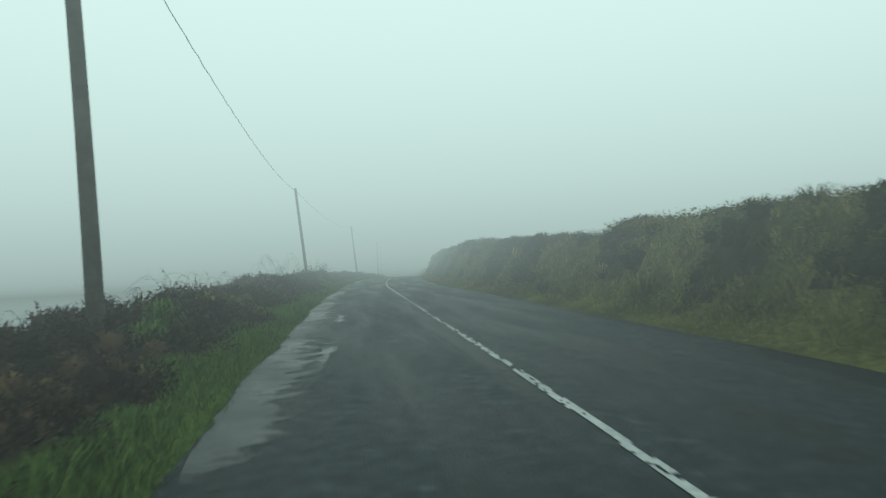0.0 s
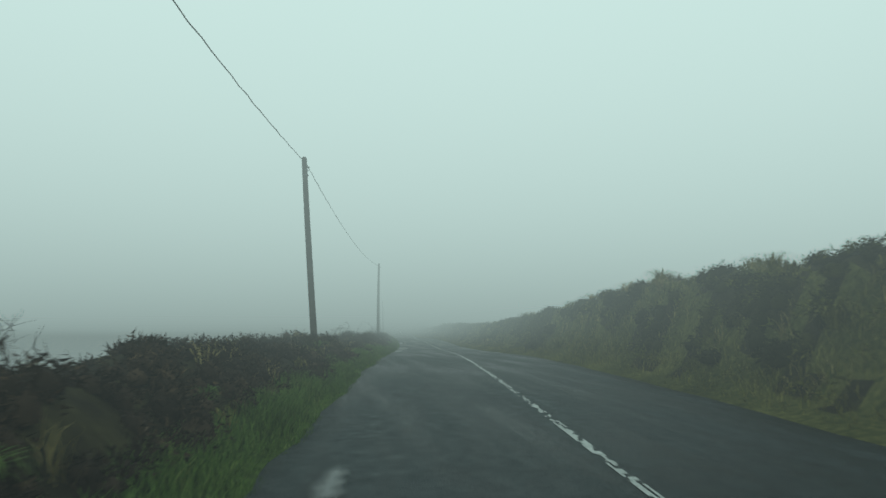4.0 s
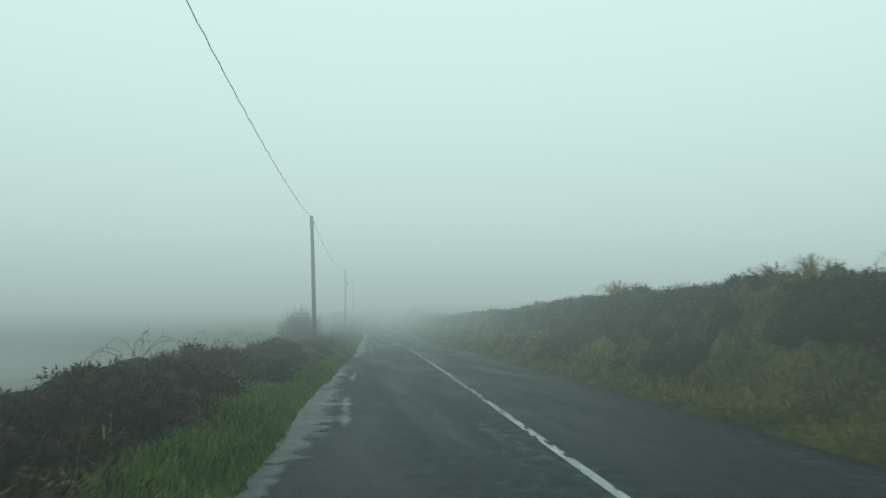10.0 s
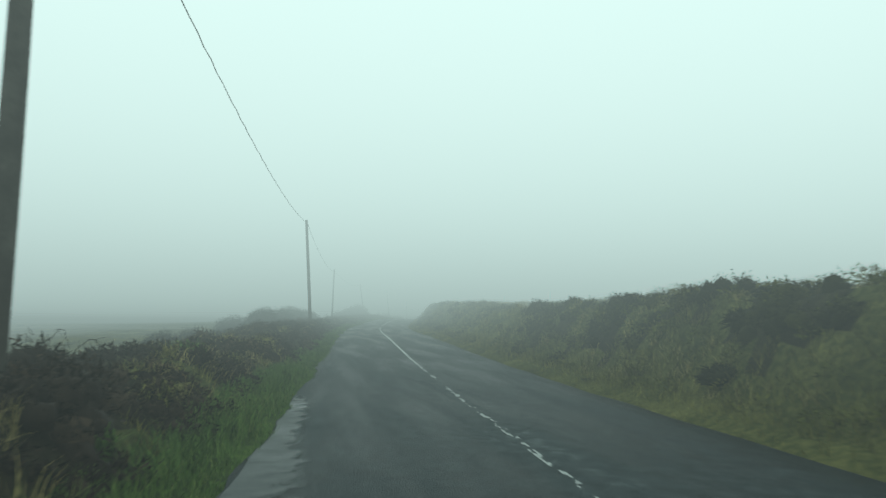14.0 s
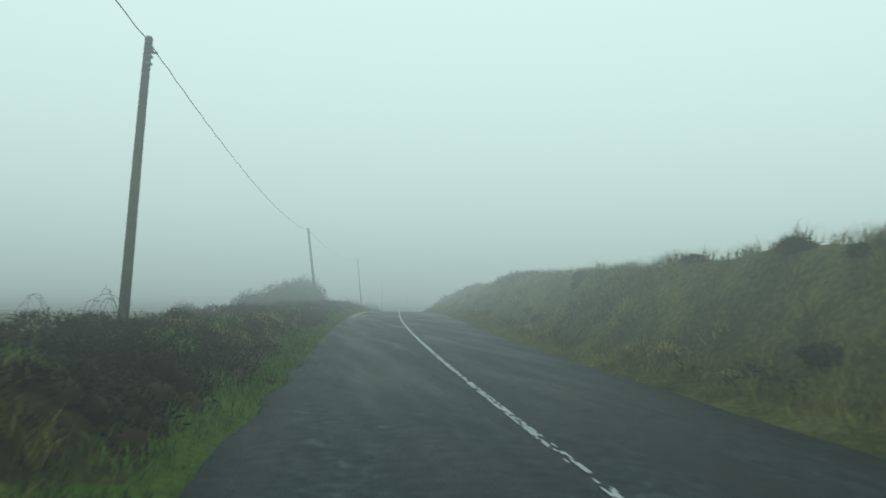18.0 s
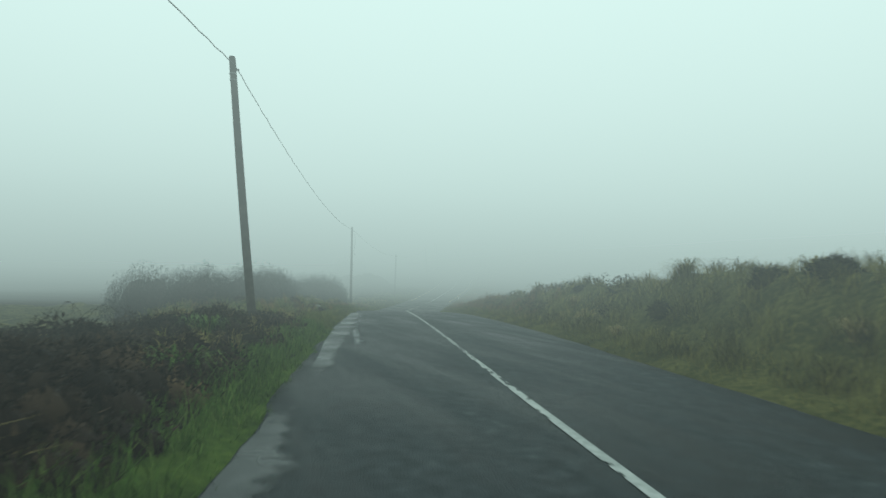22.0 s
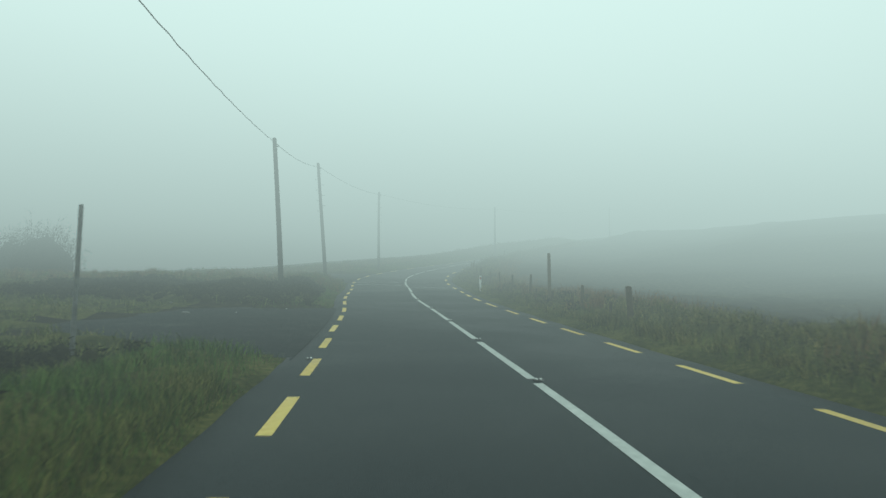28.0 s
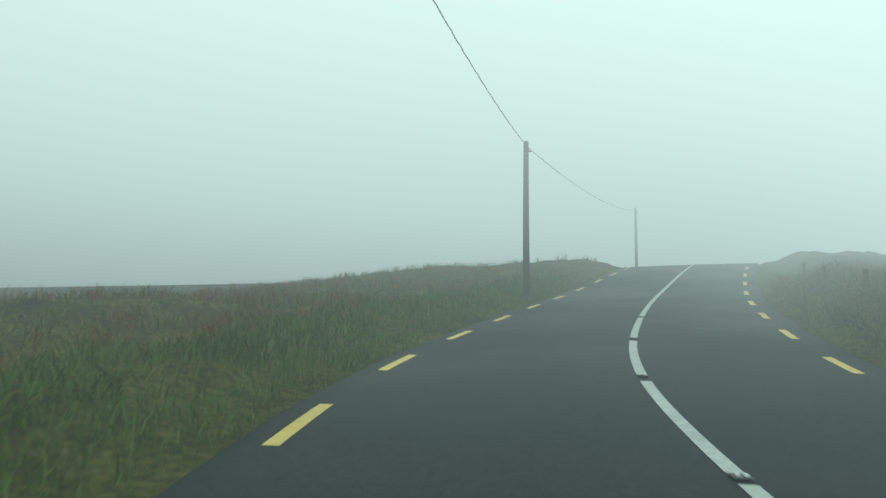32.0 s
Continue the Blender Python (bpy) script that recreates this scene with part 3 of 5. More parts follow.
def tubes(paths, radii, sides=3):
    """Vertices and faces of tubes: paths (n, k, 3), radii (n, k)."""
    paths = np.asarray(paths, float)
    n, k = paths.shape[:2]
    t = np.gradient(paths, axis=1)
    t /= np.linalg.norm(t, axis=-1)[..., None] + 1e-9
    ref = np.where(np.abs(t[..., 2:3]) > 0.9, np.array([1.0, 0, 0]), np.array([0, 0, 1.0]))
    a = np.cross(t, ref)
    a /= np.linalg.norm(a, axis=-1)[..., None] + 1e-9
    b = np.cross(t, a)
    an = np.arange(sides) * 2 * math.pi / sides
    ring = a[:, :, None] * np.cos(an)[None, None, :, None] + b[:, :, None] * np.sin(an)[None, None, :, None]
    V = paths[:, :, None] + ring * np.asarray(radii)[:, :, None, None]
    i = np.arange(n * k * sides).reshape(n, k, sides)
    j = np.roll(i, -1, axis=2)
    F = np.stack([i[:, :-1], j[:, :-1], j[:, 1:], i[:, 1:]], -1).reshape(-1, 4)
    return V.reshape(-1, 3), F


def cone(bm, a, b, r0, r1, n=10):
    a, b = Vector(a), Vector(b)
    d = b - a
    bmesh.ops.create_cone(bm, cap_ends=True, segments=n, radius1=r0, radius2=r1, depth=d.length, matrix=Matrix.Translation((a + b) / 2) @ d.to_track_quat("Z", "Y").to_matrix().to_4x4())


def block(bm, size, m, bevel=0.0):
    r = bmesh.ops.create_cube(bm, size=1, matrix=m @ Matrix.Diagonal((*size, 1)))
    if bevel:
        bmesh.ops.bevel(bm, geom=list({e for v in r["verts"] for e in v.link_edges}), offset=bevel, segments=2, affect="EDGES")


# ---- the land ----
us = np.concatenate([[-900, -500, -250, -120, -70, -45, -34, -28], np.linspace(-24, -9, 16), np.arange(-8.6, -2.6, 0.3), [-2.2, -1, 0, 1, 2.0], np.arange(2.4, 8.6, 0.28), np.linspace(9, 24, 16), [28, 34, 45, 70, 120, 250, 500, 900]])
ss = np.concatenate([np.arange(-BEHIND, -90, 50.0), np.arange(-90, -6, 4.0), np.arange(-6, 480, 0.45), np.arange(480, END, 1.5), np.arange(END, END + 250, 10.0), np.arange(END + 250, END + 1050, 50.0)])
S, U = np.meshgrid(ss, us, indexing="ij")
wide_u = np.clip(U, -130, 130)
Z = relief(S, wide_u)
inside = (U > left_edge(S) + 0.12) & (U < right_edge(S) - 0.12)
Z = np.where(inside, -0.12, Z)
ground = new("ground", mesh("ground", at(S, U, Z), grid_faces(len(ss), len(us)), MUD, True))
ground.data.materials.append(TURF)
ground.data.materials.append(DRY_TURF)
mid_s, mid_u = (S[1:, 1:] + S[:-1, :-1]) / 2, (U[1:, 1:] + U[:-1, :-1]) / 2
ragged = 0.8 * (vnoise(mid_s * 0.9, mid_u * 1.5, 14) - 0.5)
wide_left = np.interp(mid_s, [325, 345], [0.6, 1.3]) * (1 - pull_in(mid_s, mid_u))
green = ((left_edge(mid_s) - mid_u > -0.2) & (left_edge(mid_s) - mid_u < wide_left + ragged)).astype(np.int32)
green += 2 * ((mid_u - right_edge(mid_s) > -0.2) & (mid_u - right_edge(mid_s) < np.interp(mid_s, [335, 350], [0.75, 2.6]) + ragged)).astype(np.int32)
bank = (mid_s < 350) & (mid_u - right_edge(mid_s) > 0) & (mid_u < 20) & ((heathy(mid_s, mid_u) < 0.5) | (mid_s > 210))
green[bank] = 2
green[(mid_s < 330) & (green == 0) & (mid_u < 0) & (left_edge(mid_s) - mid_u > 0.5) & (((peaty(mid_s, mid_u) < 0.45) & (mid_s < 205)) | (left_edge(mid_s) - mid_u > 5))] = 2
wild = (mid_s > 330) & (green == 0) & (mid_u < 0) & (left_edge(mid_s) - mid_u < 25) & (pull_in(mid_s, mid_u) < 0.3)
green[wild | ((mid_s > 335) & (green == 1))] = 2
ground.data.polygons.foreach_set("material_index", green.ravel())
tagged(ground, "rough wet moorland with low grassy banks", "ground", kind="structure")


def ribbon(name, s0, s1, lo, hi, mat, lift=0.0, ds=0.5, cols=9, camber=0.0, skirt=0.0):
    s = np.arange(s0, s1 + 1e-6, ds)
    a, b = lo(s) if callable(lo) else np.full(len(s), lo), hi(s) if callable(hi) else np.full(len(s), hi)
    f = np.linspace(0, 1, cols)
    U_ = a[:, None] * (1 - f) + b[:, None] * f
    S_ = np.broadcast_to(s[:, None], U_.shape)
    H_ = lift - camber * U_ * U_
    if skirt:
        U_ = np.concatenate([U_[:, :1] - 0.02, U_, U_[:, -1:] + 0.02], 1)
        S_ = np.broadcast_to(s[:, None], U_.shape)
        H_ = np.concatenate([H_[:, :1] - skirt, H_, H_[:, -1:] - skirt], 1)
    return mesh(name, at(S_, U_, H_), grid_faces(*U_.shape), mat, True)


JOIN = 391.0
old_road = new("road", ribbon("road", -120, JOIN, left_edge, right_edge, OLD_ASPHALT, 0, 0.4, 13, 0.0025, 0.12))
tagged(old_road, "narrow worn wet asphalt road with ragged edges", "road", kind="structure")
new_road = new("road_resurfaced", ribbon("road_resurfaced", JOIN, END + 200, left_edge, right_edge, NEW_ASPHALT, 0.012, 0.4, 13, 0.0025, 0.14))
tagged(new_road, "smooth newly laid dark wet asphalt", "road", kind="structure")


def crown(u):
    return -0.0025 * u * u


# pale broken edge strips that paint in the sky's sheen on wet asphalt, and films of standing water
def patch(name, s0, s1, u, half, mat, label, lift, seed):
    n = max(10, int((s1 - s0) / 0.12))
    q = np.linspace(0, 1, n)
    s = s0 + (s1 - s0) * q
    shape = np.sqrt(np.clip(1 - (2 * q - 1) ** 4, 0, 1))
    wl = half * shape * (0.7 + 0.6 * vnoise(s * 0.4, 1, seed))
    wr = half * shape * (0.25 + 0.75 * vnoise(s * 0.35, 2, seed + 1) + 0.5 * vnoise(s * 1.1, 4, seed + 3) * vnoise(s * 0.2, 3, seed + 4) + 0.12 * vnoise(s * 5, 7, seed + 6))
    wl, wr = (wl * 1.7, wr * 1.7) if mat is WATER else (wl, wr * 1.35)
    mid = u + 0.25 * (vnoise(s * 0.3, 5, seed + 2) - 0.5)
    f = np.linspace(-1, 1, 7)
    U_ = mid[:, None] + np.where(f < 0, f * wl[:, None], f * wr[:, None])
    U_ = np.maximum(U_, left_edge(s)[:, None] + 0.02) if u > -3.4 else U_
    S_ = np.broadcast_to(s[:, None], U_.shape)
    ob = new(name, mesh(name, at(S_, U_, lift + crown(U_) * (u > -3.4)), grid_faces(n, 7), mat, True))
    cover = (1 - np.abs(np.where(f < 0, f if mat is WATER else 0 * f, f))) * np.clip(np.minimum(q, 1 - q) * (5 if mat is WATER else 12), 0, 1)[:, None]
    ob.data.attributes.new("cover", "FLOAT", "POINT").data.foreach_set("value", cover.astype(np.float32).ravel())
    return tagged(ob, label, "puddle" if mat is WATER else "road edge", kind="structure")


for i, (s0, s1, u, half) in enumerate(((3, 23, -2.75, 0.55), (24, 34, -2.85, 0.4), (51, 55, -2.7, 0.55), (86, 91, -2.7, 0.5), (93, 101, -2.65, 0.6), (111, 116, -2.7, 0.55), (136, 152, -2.75, 0.4), (156, 186, -2.7, 0.5), (187, 203, -2.75, 0.4), (285, 306, -2.7, 0.55), (308, 321, -2.65, 0.55), (322, 343, -2.65, 0.4))):
    patch("road_edge_strip", s0, s1, u - 0.05, half * 0.85, PALE_EDGE, "wet asphalt edge strip, sky sheen painted pale", 0.005, 40 + 5 * i)
for i, (s0, s1, u, half) in enumerate(((7, 9.5, -2.3, 0.3), (13.0, 15.5, -2.3, 0.25), (31, 32.5, -2.75, 0.25), (58, 60, -2.55, 0.28), (51.5, 53.2, -2.5, 0.3), (87.5, 89, -2.4, 0.3), (95, 98, -2.3, 0.25), (112, 114, -2.4, 0.35), (140, 143.5, -2.35, 0.22), (146, 148.5, -2.4, 0.2), (160, 164, -2.2, 0.22), (166, 169, -2.15, 0.24), (171, 177, -2.2, 0.2), (192, 196, -2.3, 0.2), (286, 290, -2.2, 0.22), (296, 300, -2.25, 0.22), (304, 306.5, -1.9, 0.25), (313, 317, -2.25, 0.25), (326, 331, -2.25, 0.22))):
    patch("puddle", s0, s1, u, half * 0.42, WATER, "shallow rain puddle lying on worn asphalt", 0.009, 140 + 5 * i)
# water running across the resurfaced road
for i, (s0, u0, u1) in enumerate(((439.4, -3.5, -0.2), (436.9, -3.5, -0.2), (434.9, 0.15, 2.9))):
    f = np.linspace(u0, u1, 40)
    w = 0.2 + 0.2 * vnoise(f * 1.5, i, 77)
    sc = s0 + 0.25 * (vnoise(f * 0.5, i, 78) - 0.5)
    S_ = np.stack([sc - w, sc, sc + w], 1)
    U_ = np.stack([f, f, f], 1)
    film = new("puddle", mesh("puddle", at(S_, U_, 0.017 + crown(U_)), grid_faces(40, 3), WATER, True))
    film.data.attributes.new("cover", "FLOAT", "POINT").data.foreach_set("value", np.tile([0.1, 0.9, 0.1], 40).astype(np.float32))
    tagged(film, "thin stream of water across dark asphalt", "puddle", kind="structure")
for i, (s0, s1, u, half) in enumerate(((438.5, 441.5, -5.0, 0.22), (440, 444, -6.6, 0.2))):
    patch("puddle", s0, s1, u, half, WATER, "muddy puddle lying on the gravel", 0.0, 240 + 5 * i)


def gravel(name, s0, s1, u0, u1, n):
    s = np.arange(s0, s1, 0.3)
    u = np.linspace(u0, u1, int((u1 - u0) / 0.3))
    S_, U_ = np.meshgrid(s, u, indexing="ij")
    hh = 0.012 * vnoise(S_ * 3, U_ * 3, 31) - 0.016 - 0.06 * (pull_in(S_, U_) < 0.6)
    bed = new(name, mesh(name, at(S_, U_, hh), grid_faces(*S_.shape), GRAVEL, True))
    tagged(bed, "wet dark gravel pull-in beside the road", "gravel", kind="structure")
    q = rng.random((n, 2)) * [s1 - s0 - 1, u1 - u0] + [s0 + 0.5, u0]
    q = q[pull_in(q[:, 0], q[:, 1]) > 0.8]
    r = rng.uniform(0.006, 0.02, len(q))
    c = at(q[:, 0], q[:, 1], -0.012 + 0 * r)
    d = np.array([[1, 0, 0], [0, 1, 0], [-1, 0, 0], [0, -1, 0], [0, 0, 0.8], [0, 0, -0.6]])
    V = c[:, None] + d[None] * (r[:, None] * rng.uniform(0.6, 1.3, (len(q), 6)))[..., None]
    f = np.array([[0, 1, 4], [1, 2, 4], [2, 3, 4], [3, 0, 4], [1, 0, 5], [2, 1, 5], [3, 2, 5], [0, 3, 5]])
    st = new("loose_gravel", mesh("loose_gravel", V, (np.arange(len(q))[:, None, None] * 6 + f).reshape(-1, 3), CHIPPING))
    tagged(st, "loose grey chippings scattered over the gravel", "gravel", kind="stuff")


gravel("gravel_pull_in", 408.0, 424.5, -11.2, -3.5, 1500)
gravel("gravel_pull_in", 436.2, 451.2, -14.2, -3.5, 1500)

# ---- road markings ----
def worn_line(s0, s1, u, width, keep):
    ds, cols = 0.05, 4
    s = np.arange(s0, s1, ds)
    j = np.arange(cols)
    S_, J = np.meshgrid(s, j, indexing="ij")
    wear = 0.55 * vnoise(S_ * 9, J * 0.9, 51) + 0.3 * vnoise(S_ * 2.2, J * 0.5, 52) + 0.35 * vnoise(S_ * 0.11, 0, 53)
    edge = np.where((J == 0) | (J == cols - 1), 0.06, 0.0)
    gone = wear + edge > keep(S_)
    S_, J = S_[~gone], J[~gone]
    w = width / cols
    ul = u - width / 2 + J * w
    c = np.stack([np.stack([S_, ul], -1), np.stack([S_, ul + w], -1), np.stack([S_ + ds, ul + w], -1), np.stack([S_ + ds, ul], -1)], 1)
    V = at(c[..., 0], c[..., 1], 0.007 + crown(c[..., 1]))
    return mesh("centre_line", V, np.arange(len(S_) * 4).reshape(-1, 4), WORN_WHITE)


old_line = new("centre_line", worn_line(-30, JOIN - 0.8, 0, 0.105, lambda s: np.interp(s, [0, 9, 13, 22, 28, 90, 100, 150, 156, 190, 205, 212, 300, 340, 368, 384], [0.64, 0.58, 0.47, 0.50, 0.70, 0.66, 0.64, 0.74, 0.60, 0.52, 0.52, 0.82, 0.72, 0.76, 0.68, 0.52])))
tagged(old_line, "flaking white line worn through to asphalt", "road marking", kind="structure")
STUDS = (391.1, 395.5, 399.9, 404.2, 408.5, 413.0, 417.4, 421.75, 425.8, 430.1, 434.8, 440.0, 443.6, 447.5, 451.3, 455.15, 459.2, 463.2, 467.4)
new_line = thing("centre_line_new", Matrix(), "fresh solid white line on dark asphalt", "road marking", kind="structure")
def line_shift(s):
    return np.interp(s, [380, 396, 404, 425, 434], [0.0, 0.0, -0.06, -0.05, 0.0])


marks = (JOIN - 0.3,) + STUDS + (END,)
for a, b in zip(marks[:-1], marks[1:]):
    part("line_piece", ribbon("line_piece", a + 0.1, b - 0.1, lambda s: line_shift(s) - 0.065, lambda s: line_shift(s) + 0.065, NEW_WHITE, 0.0165, 0.4, 3), NEW_WHITE, new_line)


def road_stud():
    t = thing("road_stud", Matrix(), "dark cast road stud with glass reflectors", "road stud", "studs along the road")
    bm = bmesh.new()
    block(bm, (0.13, 0.16, 0.02), pose(0, 0, 0.008), 0.006)
    for v in bm.verts:
        if v.co.z > 0.008:
            v.co.y *= 0.7
    part("housing", bm, STUD, t)
    for x in (-0.028, 0.028):
        bm = bmesh.new()
        cone(bm, (x, -0.062, 0.012), (x, -0.03, 0.02), 0.014, 0.016, 8)
        part("reflector", bm, GLASS_BEAD, t, "clear glass reflector")
    return t


def turned(s, u, h, extra=0.0):
    p = at(s, u, h)
    return pose(*p, 0, 0, -math.degrees(heading(s)) + extra)


stud = road_stud()
stud.matrix_basis = turned(STUDS[0], 0, 0.017)
for s in STUDS[1:]:
    copy_thing(stud, turned(s, 0, 0.017))
for s in (393.8, 410.4, 434.0, 447.0):
    copy_thing(stud, turned(s, -3.22, -0.012))

for name, u, s0, n, label in (("edge_line_right", 2.73, 391.07, 40, "yellow dashed line along grassy road edge"), ("edge_line_left", -3.22, 392.0, 40, "yellow dashed line beside verge and gravel")):
    row = thing(name, Matrix(), label, "road marking", kind="structure")
    for i in range(n):
        s = float(np.interp(np.interp(s0, RUN, METRES) + (3.70 if u > 0 else 3.61) * i, METRES, RUN))
        s -= float(np.interp(s, [424, 433], [0, 1.8]) if u > 0 else np.interp(s, [425, 432, 456], [0, 0.5, 1.9]))
        v = float(np.interp(s, [391, 405, 415], [2.54, 2.66, 2.73])) if u > 0 else float(np.interp(s, [391, 406, 414, 430, 440, 458, 520], [-2.93, -3.02, -3.22, -3.18, -3.31, -3.3, -3.2]))
        part("dash", ribbon("dash", s, s + 1.95 / float(stretch(s)), v - 0.07, v + 0.07, YELLOW, 0.0165 + crown(v), 0.5, 2), YELLOW, row)

# ---- poles and cables ----
POLES = (  # station, offset, base over the road, height, lean in x and y
    (7.8, -4.5, 0.35, 5.9, -0.25, 0.0), (41.1, -4.92, 0.3, 5.78, -0.45, 0.06), (73.7, -4.54, 0.06, 5.70, -0.40, 0.0),
    (104.3, -4.29, 0.30, 5.73, -0.01, 0.02), (134.3, -4.47, 0.3, 6.38, -0.20, -0.02), (162.5, -4.41, 0.2, 5.67, -0.27, -0.05),
    (197.1, -4.41, 0.3, 5.85, -0.05, 0.02), (229.6, -4.33, 0.3, 6.0, -0.33, -0.08), (265.6, -5.91, 0.2, 5.73, 0.19, 0.08),
    (297.1, -5.42, -0.20, 5.60, -0.75, 0.01), (329.5, -4.31, 0.15, 5.81, -0.66, -0.01), (364.6, -4.30, 0.2, 5.94, -0.12, 0.04),
    (391.6, -4.52, -0.10, 5.41, 0.05, 0.02), (425.5, -5.03, 0.1, 5.53, -0.44, -0.17), (437.3, -4.75, 0.4, 6.55, -0.63, -0.19),
    (452.0, -4.34, 0.3, 6.49, -0.04, 0.08), (473.6, -4.2, 0.2, 5.35, -0.04, 0.10), (503.0, -5.2, 0.2, 6.0, -0.04, 0.04))


def pole_radius(q):
    return 0.120 * (1 - q) + 0.086 * q


def utility_pole(i, s, u, base, high, lx, ly):
    k = float(np.interp(s, [430, 440], [STATION, 1.0]))
    u, lx, ly = k * (u + 1.95) - 1.95, k * lx, k * ly
    high = k * (base + high - 1.38) + 1.38 - base
    foot = at(s, u, base)
    label = "weathered grey wooden utility pole on the bank"
    if abs(lx) > 0.5:
        label = "leaning weathered wooden utility pole on the bank"
    t = thing("utility_pole", pose(*foot), label, "utility pole", "poles along the road")
    q = np.linspace(0, 1, 15)
    ang = np.arange(14) * 2 * math.pi / 14
    zz = -0.6 + (high + 0.6) * q
    k = zz / high
    bend = 0.03 * np.sin(q * 3.1 + i)
    r = pole_radius(np.clip(k, 0, 1))[:, None] * (1 + 0.05 * (vnoise(ang[None, :] * 1.5 + i * 7, zz[:, None] * 0.6, 61) - 0.5))
    V = np.stack([lx * k[:, None] + bend[:, None] + r * np.cos(ang), ly * k[:, None] + r * np.sin(ang), np.broadcast_to(zz[:, None], r.shape)], -1).reshape(-1, 3)
    idx = np.arange(15 * 14).reshape(15, 14)
    nxt = np.roll(idx, -1, 1)
    F = np.stack([idx[:-1], nxt[:-1], nxt[1:], idx[1:]], -1).reshape(-1, 4)
    part("shaft", mesh("shaft", V, F, WOOD, True), WOOD, t)
    top = Vector((lx + bend[-1], ly, high))
    turn = pose(0, 0, 0, 0, 0, -math.degrees(heading(s)))
    bm = bmesh.new()
    cone(bm, top - Vector((0, 0, 0.02)), top + Vector((0, 0, 0.035)), 0.090, 0.066, 14)
    part("cap", bm, WOOD, t, "rain-darkened sawn pole top")
    bm = bmesh.new()
    at_top = Matrix.Translation(top - Vector((0, 0, 0.3))) @ turn
    block(bm, (0.24, 0.05, 0.05), at_top @ pose(0.06, 0.10, 0), 0.006)
    cone(bm, at_top @ Vector((0.06, 0.10, 0.0)), at_top @ Vector((0.06, 0.10, 0.12)), 0.012, 0.012, 6)
    part("bracket", bm, STEEL, t, "small galvanised steel bracket")
    bm = bmesh.new()
    for z0, rad in ((0.03, 0.028), (0.07, 0.036), (0.11, 0.026)):
        cone(bm, at_top @ Vector((0.06, 0.10, z0)), at_top @ Vector((0.06, 0.10, z0 + 0.035)), rad, rad * 0.8, 8)
    part("insulator", bm, PORCELAIN, t, "brown glazed insulator")
    for z0 in (high - 0.45, high - 0.62):
        bm = bmesh.new()
        c = Vector((lx * z0 / high, ly * z0 / high, z0))
        cone(bm, c, c + Vector((0, 0, 0.03)), 0.099, 0.099, 14)
        part("band", bm, STEEL, t, "thin steel band")
    if i == 6:
        bm = bmesh.new()
        block(bm, (0.17, 0.14, 0.34), Matrix.Translation((0.17, 0, high - 1.55)) @ turn, 0.02)
        part("junction_box", bm, RUBBER, t, "dark cable junction box")
    if i in (6, 11):
        w = np.linspace(0, 1, 26)
        drop = 2.2 if i == 6 else 2.0
        loop = np.stack([0.15 + 0.10 * np.sin(w * 6.0) * w + (0.16 * np.sin(np.clip(w - 0.7, 0, 1) / 0.3 * math.pi)), -0.03 + 0 * w, high - 0.5 - drop * np.minimum(w * 1.25, 1.0) + 0.35 * np.clip(w - 0.8, 0, 1) * 4 * 0.5], -1)
        V, F = tubes(loop[None], np.full((1, 26), 0.013), 6)
        part("drop_cable", mesh("drop_cable", V, F, RUBBER, True), RUBBER, t, "loose black looped cable")
    if i in (14, 15):
        for j in range(7):
            z0 = high - 1.0 - 0.32 * j
            side = 1 if j % 2 else -1
            bm = bmesh.new()
            c = Vector((lx * z0 / high, ly * z0 / high, z0))
            d = turn @ Vector((side, 0, 0))
            cone(bm, c + d * 0.08, c + d * 0.26, 0.011, 0.011, 6)
            cone(bm, c + d * 0.25, c + d * 0.25 + Vector((0, 0, 0.04)), 0.011, 0.011, 6)
            part("step_iron", bm, STEEL, t, "steel climbing step")
    return Matrix.Translation(foot) @ at_top @ Vector((0.06, 0.10, 0.13))


tops = [utility_pole(i, *p) for i, p in enumerate(POLES)]
for i, (a, b) in enumerate(zip(tops[:-1], tops[1:])):
    q = np.linspace(0, 1, 61)
    sag = 0.019 * (b - a).length
    P = np.array(a)[None] * (1 - q[:, None]) + np.array(b)[None] * q[:, None]
    P[:, 2] -= 4 * sag * q * (1 - q)
    P[:, 2] += 0.012 * np.sin(q * 160 + i)
    P[:, 0] += 0.012 * np.cos(q * 160 + i)
    V, F = tubes(P[None], np.full((1, 61), 0.0125), 6)
    tagged(new("overhead_cable", mesh("overhead_cable", V, F, RUBBER, True)), "sagging black overhead cable strung between poles", "cable", "cables along the road")

# ---- grass, heath and bracken ----
def frame_of(s):
    d = np.stack([np.interp(s, RUN, DIRS[:, i]) for i in range(2)], -1)
    return d / np.linalg.norm(d, axis=-1)[:, None]


